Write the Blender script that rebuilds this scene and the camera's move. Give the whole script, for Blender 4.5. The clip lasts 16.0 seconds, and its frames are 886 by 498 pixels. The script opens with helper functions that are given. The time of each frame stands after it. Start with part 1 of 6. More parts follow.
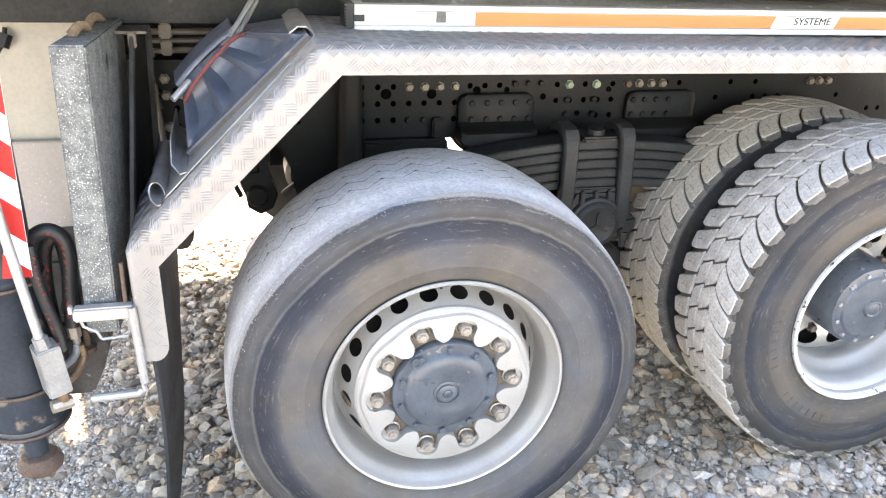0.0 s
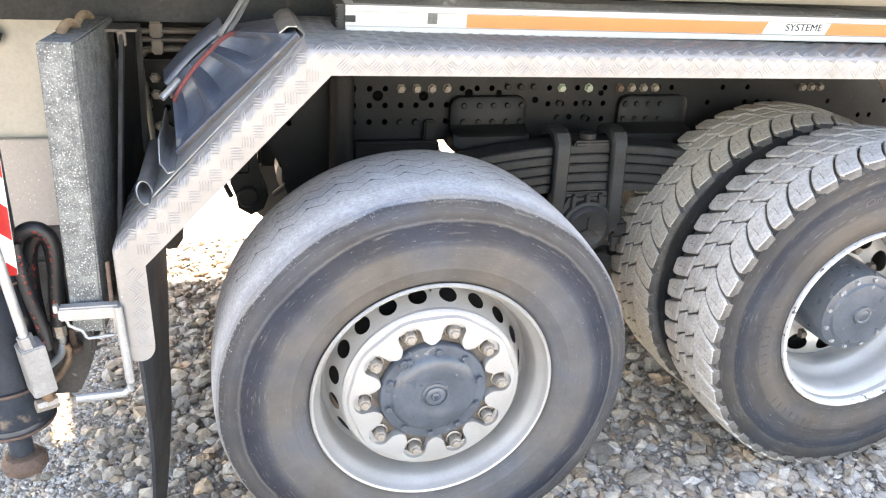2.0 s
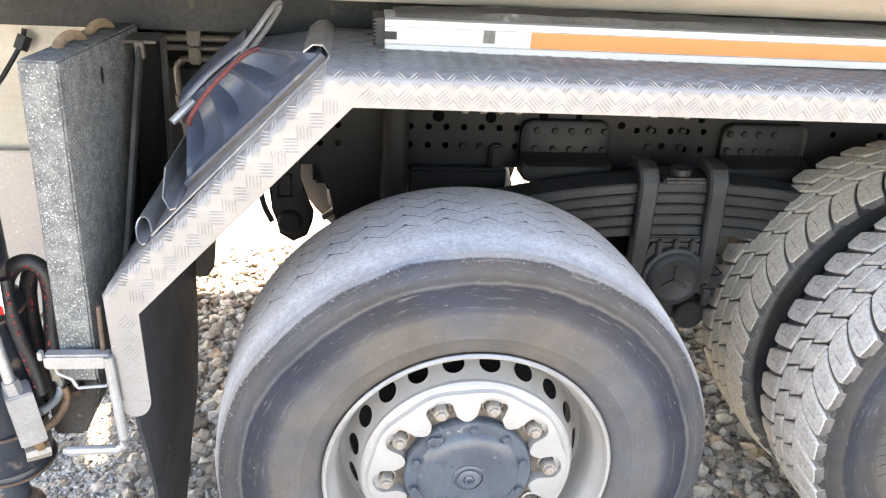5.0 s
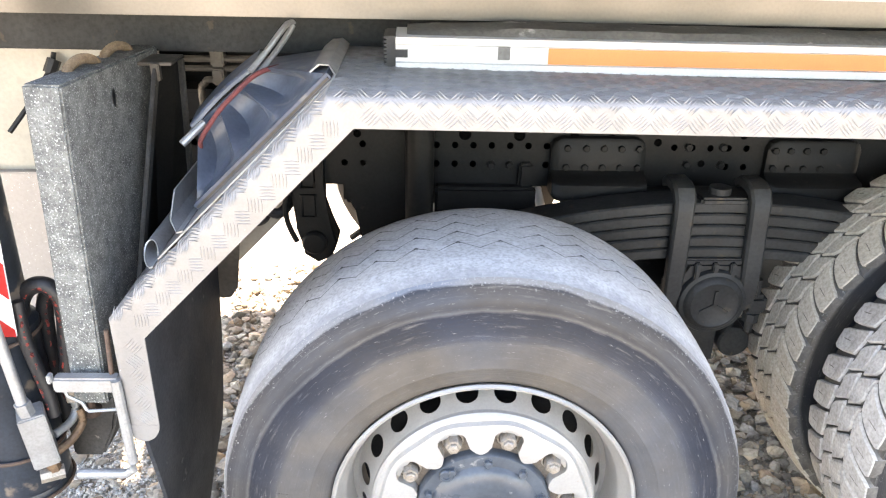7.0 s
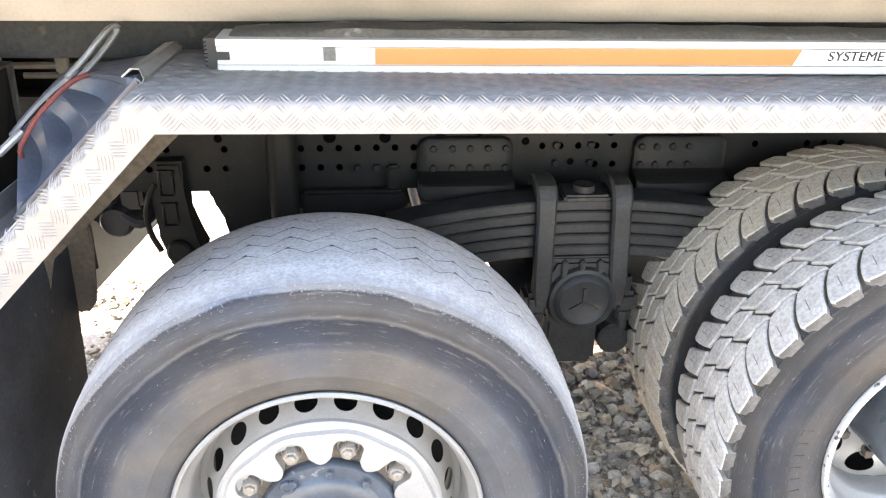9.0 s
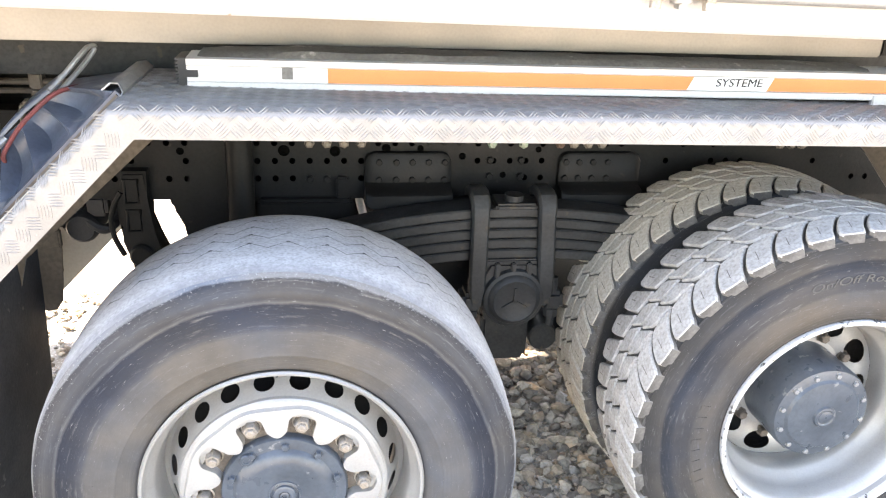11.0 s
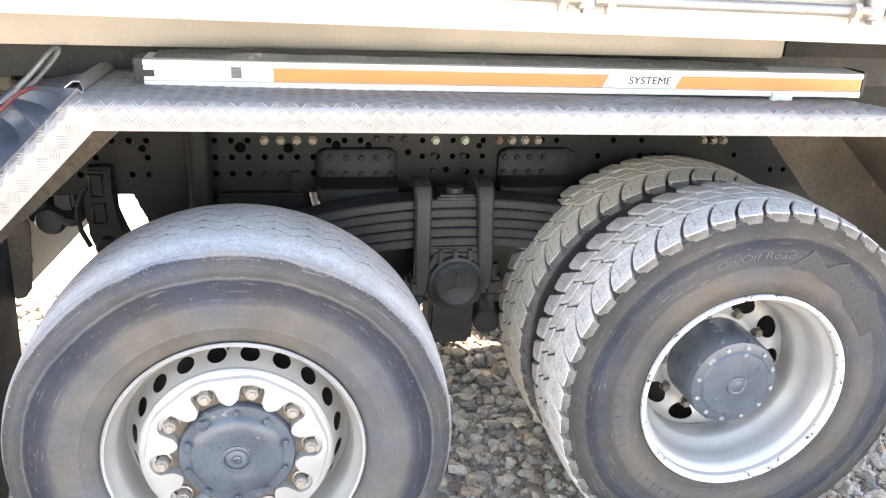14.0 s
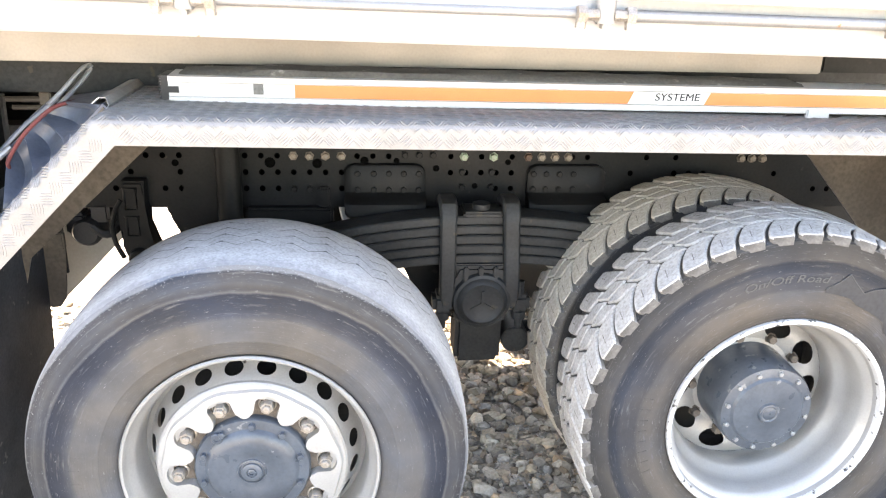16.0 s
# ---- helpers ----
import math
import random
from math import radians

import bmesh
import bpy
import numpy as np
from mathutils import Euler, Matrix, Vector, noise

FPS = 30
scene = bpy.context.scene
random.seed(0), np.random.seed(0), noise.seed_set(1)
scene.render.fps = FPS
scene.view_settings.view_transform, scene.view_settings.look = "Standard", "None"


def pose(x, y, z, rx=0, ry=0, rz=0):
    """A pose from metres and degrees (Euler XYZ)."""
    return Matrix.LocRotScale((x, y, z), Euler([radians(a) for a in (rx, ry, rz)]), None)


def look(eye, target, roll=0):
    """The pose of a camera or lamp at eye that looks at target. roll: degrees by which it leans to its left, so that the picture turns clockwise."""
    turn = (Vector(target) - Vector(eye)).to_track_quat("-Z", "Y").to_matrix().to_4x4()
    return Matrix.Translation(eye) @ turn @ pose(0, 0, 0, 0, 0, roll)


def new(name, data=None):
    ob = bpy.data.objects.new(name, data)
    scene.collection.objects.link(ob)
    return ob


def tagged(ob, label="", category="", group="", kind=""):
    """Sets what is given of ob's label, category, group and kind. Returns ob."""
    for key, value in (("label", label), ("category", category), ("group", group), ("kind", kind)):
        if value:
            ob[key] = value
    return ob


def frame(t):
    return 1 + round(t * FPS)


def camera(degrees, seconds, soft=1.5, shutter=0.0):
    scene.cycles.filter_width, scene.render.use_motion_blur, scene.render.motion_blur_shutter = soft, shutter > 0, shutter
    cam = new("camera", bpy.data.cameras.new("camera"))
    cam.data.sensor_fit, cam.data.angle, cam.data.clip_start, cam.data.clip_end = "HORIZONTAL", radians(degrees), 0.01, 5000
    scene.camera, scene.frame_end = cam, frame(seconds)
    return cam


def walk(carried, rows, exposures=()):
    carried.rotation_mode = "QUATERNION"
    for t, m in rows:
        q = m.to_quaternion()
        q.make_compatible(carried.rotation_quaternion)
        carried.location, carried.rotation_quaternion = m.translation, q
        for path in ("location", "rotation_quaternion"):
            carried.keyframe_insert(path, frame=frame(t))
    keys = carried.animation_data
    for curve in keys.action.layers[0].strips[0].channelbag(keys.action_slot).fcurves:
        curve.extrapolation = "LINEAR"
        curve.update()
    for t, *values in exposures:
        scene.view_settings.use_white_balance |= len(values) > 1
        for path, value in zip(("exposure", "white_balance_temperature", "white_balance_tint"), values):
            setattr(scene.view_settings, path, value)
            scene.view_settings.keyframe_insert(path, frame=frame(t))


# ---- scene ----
cam = camera(59.0, 16.0, 1.2)
PATH = [
    (0, (-0.438, 0.483, 1.616), (0.043, 2.234, 0.779), 2.7),
    (0.5, (-0.432, 0.481, 1.616), (0.049, 2.233, 0.779), 2.8),
    (1, (-0.431, 0.487, 1.612), (0.051, 2.236, 0.769), 2.8),
    (1.5, (-0.426, 0.486, 1.613), (0.064, 2.234, 0.774), 3.2),
    (2, (-0.424, 0.483, 1.611), (0.07, 2.235, 0.783), 3.4),
    (2.5, (-0.416, 0.485, 1.609), (0.075, 2.237, 0.78), 3.4),
    (3, (-0.417, 0.487, 1.611), (0.072, 2.237, 0.776), 3.6),
    (3.5, (-0.392, 0.481, 1.624), (0.1, 2.235, 0.8), 3.4),
    (4, (-0.323, 0.516, 1.635), (0.071, 2.289, 0.799), 3.8),
    (4.5, (-0.275, 0.652, 1.646), (0.013, 2.44, 0.797), 3.4),
    (5, (-0.234, 0.763, 1.627), (-0.007, 2.551, 0.761), 3.3),
    (5.2, (-0.226, 0.792, 1.626), (-0.026, 2.571, 0.735), 2.6),
    (7.3, (-0.1, 0.823, 1.623), (-0.04, 2.639, 0.787), 1.4),
    (7.5, (-0.076, 0.827, 1.628), (0.006, 2.642, 0.792), 1.2),
    (8, (-0.026, 0.826, 1.624), (0.093, 2.643, 0.797), 0.8),
    (8.5, (0.055, 0.827, 1.621), (0.232, 2.631, 0.777), 1.1),
    (8.7, (0.11, 0.838, 1.618), (0.259, 2.646, 0.776), 0.8),
    (10.8, (0.108, 0.649, 1.617), (0.391, 2.478, 0.859), 2.3),
    (11, (0.097, 0.624, 1.64), (0.39, 2.45, 0.877), 2.5),
    (11.5, (0.065, 0.549, 1.64), (0.453, 2.362, 0.89), 2.3),
    (12, (0.031, 0.506, 1.625), (0.458, 2.31, 0.874), 2.9),
    (12.5, (0.03, 0.487, 1.634), (0.513, 2.28, 0.891), 3.4),
    (13, (0.065, 0.46, 1.63), (0.489, 2.273, 0.9), 2.1),
    (13.5, (0.12, 0.44, 1.641), (0.514, 2.256, 0.901), 2.5),
    (14, (0.169, 0.434, 1.645), (0.512, 2.262, 0.911), 2.5),
    (14.5, (0.213, 0.43, 1.645), (0.513, 2.274, 0.932), 2.5),
    (15, (0.234, 0.432, 1.648), (0.515, 2.288, 0.957), 2.5),
    (15.5, (0.231, 0.439, 1.65), (0.47, 2.304, 0.967), 2.3),
    (16, (0.258, 0.438, 1.647), (0.461, 2.299, 0.944), 1.8),
]

walk(cam, [(t, look(eye, target, roll)) for t, eye, target, roll in PATH], [(0.0, 3.44, 8600, 17), (5.2, 3.38, 8600, 17), (8.0, 3.54, 8600, 17), (12.2, 3.45, 8600, 17), (13.0, 3.6, 8600, 17), (14.0, 3.52, 8600, 17), (16.0, 3.5, 8600, 17)])

# ---- light ----
SUN_EL, SUN_AZ = radians(57), radians(-12)          # the sun stands behind the truck
world = bpy.data.worlds.new("sky")
scene.world = world
world.use_nodes = True
sky = world.node_tree.nodes.new("ShaderNodeTexSky")
sky.sky_type, sky.sun_disc = "NISHITA", False
sky.sun_elevation, sky.sun_rotation = SUN_EL, SUN_AZ
back = world.node_tree.nodes["Background"]
world.node_tree.links.new(sky.outputs[0], back.inputs[0])
back.inputs[1].default_value = 0.15
sun = new("sun", bpy.data.lights.new("sun", "SUN"))
sun.data.energy, sun.data.angle, sun.data.color = 4.0, radians(0.5), (1.0, 0.95, 0.88)
sun.matrix_world = look((math.sin(SUN_AZ) * 20, math.cos(SUN_AZ) * 20, math.tan(SUN_EL) * 20), (0, 0, 0))


# ---- materials ----
def mat(name, colour, rough=0.6, metal=0.0, second=None, scale=8.0, mix=0.5, fine=120.0, bump=0.15, spots=None, spot_at=0.68, island=0.0, spot_scale=30.0, coat=0.0, grain_mix=0.45):
    """A worn surface: two colours by broad noise, fine grain in colour and relief, and spots of a third colour."""
    m = bpy.data.materials.new(name)
    m.use_nodes = True
    n, l = m.node_tree.nodes, m.node_tree.links
    b = n["Principled BSDF"]
    b.inputs["Roughness"].default_value, b.inputs["Metallic"].default_value = rough, metal
    b.inputs["Coat Weight"].default_value = coat
    at = n.new("ShaderNodeTexCoord")

    def noise_at(sc, detail=4.0):
        t = n.new("ShaderNodeTexNoise")
        t.inputs["Scale"].default_value, t.inputs["Detail"].default_value = sc, detail
        l.new(at.outputs["Object"], t.inputs["Vector"])
        return t.outputs["Fac"]

    def ramp(fac, lo, hi):
        r = n.new("ShaderNodeMapRange")
        r.inputs["From Min"].default_value, r.inputs["From Max"].default_value = lo, hi
        l.new(fac, r.inputs["Value"])
        return r.outputs["Result"]

    def blend(fac, a, c):
        x = n.new("ShaderNodeMix")
        x.data_type = "RGBA"
        l.new(fac, x.inputs["Factor"])
        for k, v in ((6, a), (7, c)):
            if isinstance(v, tuple):
                x.inputs[k].default_value = (*v, 1)
            else:
                l.new(v, x.inputs[k])
        return x.outputs[2]

    second = second or tuple(c * 0.7 for c in colour)
    col = blend(ramp(noise_at(scale), 0.5 - 0.35 * mix, 0.5 + 0.5 * (1.1 - mix)), second, colour)
    grain = noise_at(fine, 6.0)
    g = n.new("ShaderNodeMix")
    g.data_type, g.blend_type = "RGBA", "MULTIPLY"
    g.inputs["Factor"].default_value = grain_mix
    l.new(col, g.inputs[6]), l.new(ramp(grain, 0.2, 0.6), g.inputs[7])
    col = g.outputs[2]
    if spots:
        col = blend(ramp(noise_at(spot_scale, 5.0), spot_at, spot_at + 0.05), col, spots)
    if island:
        geo = n.new("ShaderNodeNewGeometry")
        h = n.new("ShaderNodeHueSaturation")
        tone = n.new("ShaderNodeValToRGB")
        while len(tone.color_ramp.elements) < 7:
            tone.color_ramp.elements.new(0.5)
        for e_, (p_, c_) in zip(tone.color_ramp.elements, ((0.0, (0.62, 0.61, 0.6)), (0.16, (1.0, 0.99, 0.98)), (0.34, (1.0, 0.9, 0.78)), (0.5, (0.78, 0.77, 0.76)), (0.66, (1.1, 1.02, 0.92)), (0.84, (0.95, 0.74, 0.56)), (1.0, (0.8, 0.84, 0.9)))):
            e_.position, e_.color = p_, (*c_, 1)
        l.new(geo.outputs["Random Per Island"], tone.inputs[0])
        tint = n.new("ShaderNodeMix")
        tint.data_type, tint.blend_type = "RGBA", "MULTIPLY"
        tint.inputs["Factor"].default_value = 1.0
        l.new(col, tint.inputs[6]), l.new(tone.outputs[0], tint.inputs[7])
        col = tint.outputs[2]
        v = n.new("ShaderNodeMapRange")
        v.inputs["To Min"].default_value, v.inputs["To Max"].default_value = 1 - island, 1 + island
        jump = n.new("ShaderNodeMath")
        jump.operation = "FRACT"
        by = n.new("ShaderNodeMath")
        by.operation = "MULTIPLY"
        by.inputs[1].default_value = 37.0
        l.new(geo.outputs["Random Per Island"], by.inputs[0]), l.new(by.outputs[0], jump.inputs[0])
        l.new(jump.outputs[0], v.inputs["Value"])
        l.new(v.outputs[0], h.inputs["Value"]), l.new(col, h.inputs["Color"])
        col = h.outputs[0]
    l.new(col, b.inputs["Base Color"])
    rr = n.new("ShaderNodeMapRange")
    rr.inputs["To Min"].default_value, rr.inputs["To Max"].default_value = max(0.05, rough - 0.12), min(1, rough + 0.15)
    l.new(noise_at(scale * 2.3), rr.inputs["Value"]), l.new(rr.outputs[0], b.inputs["Roughness"])
    if bump:
        bm_ = n.new("ShaderNodeBump")
        bm_.inputs["Strength"].default_value, bm_.inputs["Distance"].default_value = bump, 0.004
        l.new(grain, bm_.inputs["Height"]), l.new(bm_.outputs[0], b.inputs["Normal"])
    return m


TREAD_WORN = mat("worn_tread", (0.5, 0.495, 0.49), 0.85, 0, (0.40, 0.39, 0.38), 14, 0.5, 160, 0.3, (0.45, 0.45, 0.45), 0.62)
TREAD_LUG = mat("tread_lug", (0.55, 0.53, 0.50), 0.9, 0, (0.38, 0.36, 0.335), 24, 0.5, 140, 0.3)
TREAD_DUSTY = mat("dusty_tread_lug", (0.58, 0.53, 0.45), 0.9, 0, (0.43, 0.39, 0.325), 18, 0.5, 140, 0.3)
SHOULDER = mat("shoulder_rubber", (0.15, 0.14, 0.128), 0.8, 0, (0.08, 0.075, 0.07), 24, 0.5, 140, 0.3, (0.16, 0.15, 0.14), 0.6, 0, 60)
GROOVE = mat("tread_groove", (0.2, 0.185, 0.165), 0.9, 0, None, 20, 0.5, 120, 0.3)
SILVER = mat("silver_paint", (0.43, 0.43, 0.42), 0.36, 0.4, (0.36, 0.345, 0.325), 9, 0.6, 200, 0.05, (0.3, 0.24, 0.18), 0.74, 0, 60, grain_mix=0.12)
HUB = mat("hub_grey_paint", (0.088, 0.104, 0.124), 0.3, 0, (0.05, 0.06, 0.073), 14, 0.55, 110, 0.12, (0.2, 0.2, 0.2), 0.66, 0, 34, grain_mix=0.25)
NUT = mat("dirty_steel", (0.40, 0.375, 0.34), 0.45, 0.5, (0.32, 0.27, 0.22), 60, 0.5, 300, 0.2)
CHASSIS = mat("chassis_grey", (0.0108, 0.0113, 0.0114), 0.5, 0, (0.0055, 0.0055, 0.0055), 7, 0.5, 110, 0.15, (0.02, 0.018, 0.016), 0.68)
SPRING = mat("spring_grey", (0.044, 0.046, 0.046), 0.48, 0, (0.024, 0.024, 0.024), 9, 0.5, 110, 0.2, (0.055, 0.045, 0.035), 0.66)
ALU = mat("bright_aluminium", (0.60, 0.60, 0.592), 0.4, 0.35, (0.56, 0.552, 0.544), 10, 0.5, 220, 0.05, grain_mix=0.12)
PLATE = mat("tread_plate_aluminium", (0.265, 0.256, 0.247), 0.44, 0.2, (0.21, 0.201, 0.192), 9, 0.6, 240, 0.06, (0.5, 0.44, 0.37), 0.72, 0, 40, grain_mix=0.12)
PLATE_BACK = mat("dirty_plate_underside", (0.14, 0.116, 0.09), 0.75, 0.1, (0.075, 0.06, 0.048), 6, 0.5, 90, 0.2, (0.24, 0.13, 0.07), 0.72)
WHITE = mat("white_paint", (0.41, 0.402, 0.39), 0.4, 0, (0.355, 0.345, 0.332), 5, 0.6, 120, 0.03, (0.3, 0.13, 0.05), 0.71, 0, 22, grain_mix=0.12)
GREYSTEEL = mat("grey_sheet_steel", (0.24, 0.226, 0.208), 0.34, 0.6, (0.18, 0.166, 0.15), 3, 0.5, 150, 0.05, (0.25, 0.18, 0.12), 0.75, grain_mix=0.12)
ORANGE = mat("orange_reflective", (0.86, 0.265, 0.085), 0.45, 0, (0.8, 0.235, 0.075), 10, 0.5, 400, 0.03, grain_mix=0.12)
BLACK = mat("black_plastic", (0.02, 0.02, 0.022), 0.5, 0, (0.012, 0.012, 0.013), 12, 0.5, 150, 0.1)
FLAP = mat("black_rubber_flap", (0.06, 0.065, 0.074), 0.5, 0, (0.03, 0.032, 0.037), 6, 0.5, 120, 0.15, (0.12, 0.12, 0.12), 0.68)
CHOCK = mat("dark_blue_plastic", (0.115, 0.138, 0.182), 0.34, 0, (0.066, 0.079, 0.106), 14, 0.5, 130, 0.1, (0.17, 0.17, 0.17), 0.62, 0, 16, grain_mix=0.25)
PAD = mat("recycled_grey_plastic", (0.215, 0.222, 0.212), 0.75, 0, (0.085, 0.09, 0.088), 38, 0.5, 260, 0.8, (0.34, 0.355, 0.34), 0.59, 0, 300, grain_mix=0.6)
GALV = mat("galvanised_sheet", (0.50, 0.475, 0.41), 0.5, 0.2, (0.36, 0.345, 0.30), 5, 0.5, 120, 0.08, (0.34, 0.31, 0.26), 0.66, 0, 7, grain_mix=0.12)
SPLASHED = mat("splashed_sheet", (0.42, 0.385, 0.36), 0.5, 0.2, (0.34, 0.31, 0.285), 4, 0.5, 120, 0.06, (0.66, 0.64, 0.61), 0.66, 0, 170, grain_mix=0.12)
PIPE = mat("dull_pipe_steel", (0.15, 0.138, 0.122), 0.42, 0.5, (0.085, 0.074, 0.063), 14, 0.5, 160, 0.15, grain_mix=0.2)
SEAL = mat("dusty_grey_rubber", (0.2, 0.19, 0.175), 0.7, 0, (0.12, 0.115, 0.105), 8, 0.5, 130, 0.2, (0.3, 0.29, 0.27), 0.64)
HINGE = mat("hinge_steel", (0.3, 0.3, 0.295), 0.42, 0.4, (0.26, 0.25, 0.24), 20, 0.5, 200, 0.1, (0.3, 0.16, 0.08), 0.7, grain_mix=0.15)
ZINC = mat("zinc_steel", (0.43, 0.44, 0.445), 0.42, 0.6, (0.30, 0.30, 0.295), 20, 0.5, 200, 0.1, grain_mix=0.2)
ROPE = mat("hemp_rope", (0.32, 0.225, 0.145), 0.9, 0, (0.2, 0.135, 0.085), 60, 0.5, 300, 0.5)
CORD = mat("red_cord", (0.22, 0.05, 0.045), 0.8, 0, (0.14, 0.04, 0.04), 60, 0.5, 300, 0.4)
HOSE = mat("black_hose", (0.018, 0.018, 0.02), 0.5, 0, None, 30, 0.5, 200, 0.2)
REDHOSE = mat("red_print", (0.5, 0.05, 0.03), 0.6, 0, (0.03, 0.02, 0.02), 50, 0.55, 200, 0.1)
JACK = mat("jack_dark_paint", (0.03, 0.04, 0.055), 0.35, 0, (0.016, 0.02, 0.026), 9, 0.5, 130, 0.1, (0.15, 0.12, 0.095), 0.60, 0, 15)
RUST = mat("rusty_steel", (0.15, 0.1, 0.075), 0.75, 0.3, (0.1, 0.065, 0.05), 20, 0.5, 160, 0.3)
REDPAINT = mat("red_marking", (0.75, 0.04, 0.035), 0.45, 0, (0.65, 0.03, 0.03), 10, 0.5, 200, 0.03, grain_mix=0.12)
WHITEMARK = mat("white_marking", (0.8, 0.8, 0.78), 0.45, 0, (0.72, 0.71, 0.68), 10, 0.5, 200, 0.03, grain_mix=0.12)
GREENBOLT = mat("green_marked_bolt", (0.25, 0.42, 0.28), 0.6, 0.2, (0.3, 0.3, 0.25), 90, 0.5, 300, 0.2)
GRAVEL = mat("gravel_bed", (0.45, 0.42, 0.375), 0.95, 0, (0.33, 0.305, 0.27), 25, 0.5, 140, 0.8, (0.58, 0.55, 0.5), 0.56, 0, 120, grain_mix=0.3)
CHIPS = mat("stone_chippings", (0.60, 0.60, 0.585), 0.85, 0, (0.48, 0.475, 0.46), 12, 0.5, 110, 0.3, (0.6, 0.55, 0.48), 0.62, 0.35, 9)
BRASS = mat("tarnished_brass", (0.3, 0.195, 0.12), 0.55, 0.4, (0.19, 0.12, 0.075), 30, 0.5, 200, 0.15)
GRIT = mat("pale_dusty_grit", (0.60, 0.56, 0.50), 0.9, 0, (0.47, 0.435, 0.385), 12, 0.5, 110, 0.3, (0.62, 0.55, 0.45), 0.62, 0.35, 9)
STONE = mat("gravel_stone", (0.44, 0.40, 0.345), 0.85, 0, (0.31, 0.285, 0.255), 12, 0.5, 110, 0.3, (0.5, 0.4, 0.3), 0.62, 0.5, 9)


def banded(name, cx, cz, bands):
    """Tyre rubber whose dust and wear lie in rings about the axle."""
    m = mat(name, (0.1, 0.1, 0.1), 0.58, 0, None, 6, 0.5, 120, 0.12)
    n, l = m.node_tree.nodes, m.node_tree.links
    b = n["Principled BSDF"]
    co = n.new("ShaderNodeTexCoord")
    off = n.new("ShaderNodeVectorMath")
    off.operation = "SUBTRACT"
    off.inputs[1].default_value = (cx, 0, cz)
    flat = n.new("ShaderNodeVectorMath")
    flat.operation = "MULTIPLY"
    flat.inputs[1].default_value = (1, 0, 1)
    ln = n.new("ShaderNodeVectorMath")
    ln.operation = "LENGTH"
    l.new(co.outputs["Object"], off.inputs[0]), l.new(off.outputs[0], flat.inputs[0]), l.new(flat.outputs[0], ln.inputs[0])
    wob = n.new("ShaderNodeTexNoise")
    wob.inputs["Scale"].default_value, wob.inputs["Detail"].default_value, wob.inputs["Roughness"].default_value = 26.0, 10.0, 0.78
    l.new(co.outputs["Object"], wob.inputs["Vector"])
    add = n.new("ShaderNodeMath")
    add.operation = "MULTIPLY_ADD"
    add.inputs[1].default_value = 0.007
    broad = n.new("ShaderNodeTexNoise")
    broad.inputs["Scale"].default_value, broad.inputs["Detail"].default_value = 5.5, 4.0
    l.new(co.outputs["Object"], broad.inputs["Vector"])
    sway = n.new("ShaderNodeMath")
    sway.operation = "MULTIPLY_ADD"
    sway.inputs[1].default_value = 0.02
    l.new(broad.outputs["Fac"], sway.inputs[0]), l.new(ln.outputs["Value"], sway.inputs[2])
    l.new(wob.outputs["Fac"], add.inputs[0]), l.new(sway.outputs[0], add.inputs[2])
    rng = n.new("ShaderNodeMapRange")
    rng.inputs["From Min"].default_value, rng.inputs["From Max"].default_value = 0.2905, 0.5305
    l.new(add.outputs[0], rng.inputs["Value"])
    r = n.new("ShaderNodeValToRGB")
    while len(r.color_ramp.elements) < len(bands):
        r.color_ramp.elements.new(0.5)
    for e, (rad, col) in zip(r.color_ramp.elements, bands):
        e.position, e.color = (rad - 0.277) / 0.24, (*col, 1)
    l.new(rng.outputs[0], r.inputs[0])
    # light scuffs, drawn out round the wheel
    sc = n.new("ShaderNodeTexNoise")
    sc.inputs["Scale"].default_value, sc.inputs["Detail"].default_value, sc.inputs["Roughness"].default_value = 26.0, 8.0, 0.7
    grad = n.new("ShaderNodeTexGradient")
    grad.gradient_type = "RADIAL"
    turn = n.new("ShaderNodeMapping")
    turn.inputs["Rotation"].default_value = (radians(90), 0, 0)
    l.new(off.outputs[0], turn.inputs["Vector"]), l.new(turn.outputs[0], grad.inputs["Vector"])
    polar = n.new("ShaderNodeCombineXYZ")
    ka, kr = n.new("ShaderNodeMath"), n.new("ShaderNodeMath")
    ka.operation = kr.operation = "MULTIPLY"
    ka.inputs[1].default_value, kr.inputs[1].default_value = 1.3, 4.2
    l.new(grad.outputs["Fac"], ka.inputs[0]), l.new(ln.outputs["Value"], kr.inputs[0])
    l.new(ka.outputs[0], polar.inputs[0]), l.new(kr.outputs[0], polar.inputs[1])
    l.new(polar.outputs[0], sc.inputs["Vector"])
    lim = n.new("ShaderNodeMapRange")
    lim.inputs["From Min"].default_value, lim.inputs["From Max"].default_value = 0.56, 0.72
    l.new(sc.outputs["Fac"], lim.inputs["Value"])
    mx = n.new("ShaderNodeMix")
    mx.data_type = "RGBA"
    l.new(lim.outputs[0], mx.inputs["Factor"]), l.new(r.outputs[0], mx.inputs[6])
    mx.inputs[7].default_value = (0.125, 0.122, 0.12, 1)
    gm = n.new("ShaderNodeMix")
    gm.data_type, gm.blend_type = "RGBA", "MULTIPLY"
    gm.inputs["Factor"].default_value = 0.32
    fine = n.new("ShaderNodeTexNoise")
    fine.inputs["Scale"].default_value, fine.inputs["Detail"].default_value, fine.inputs["Roughness"].default_value = 6.0, 8.0, 0.65
    l.new(co.outputs["Object"], fine.inputs["Vector"])
    fr = n.new("ShaderNodeMapRange")
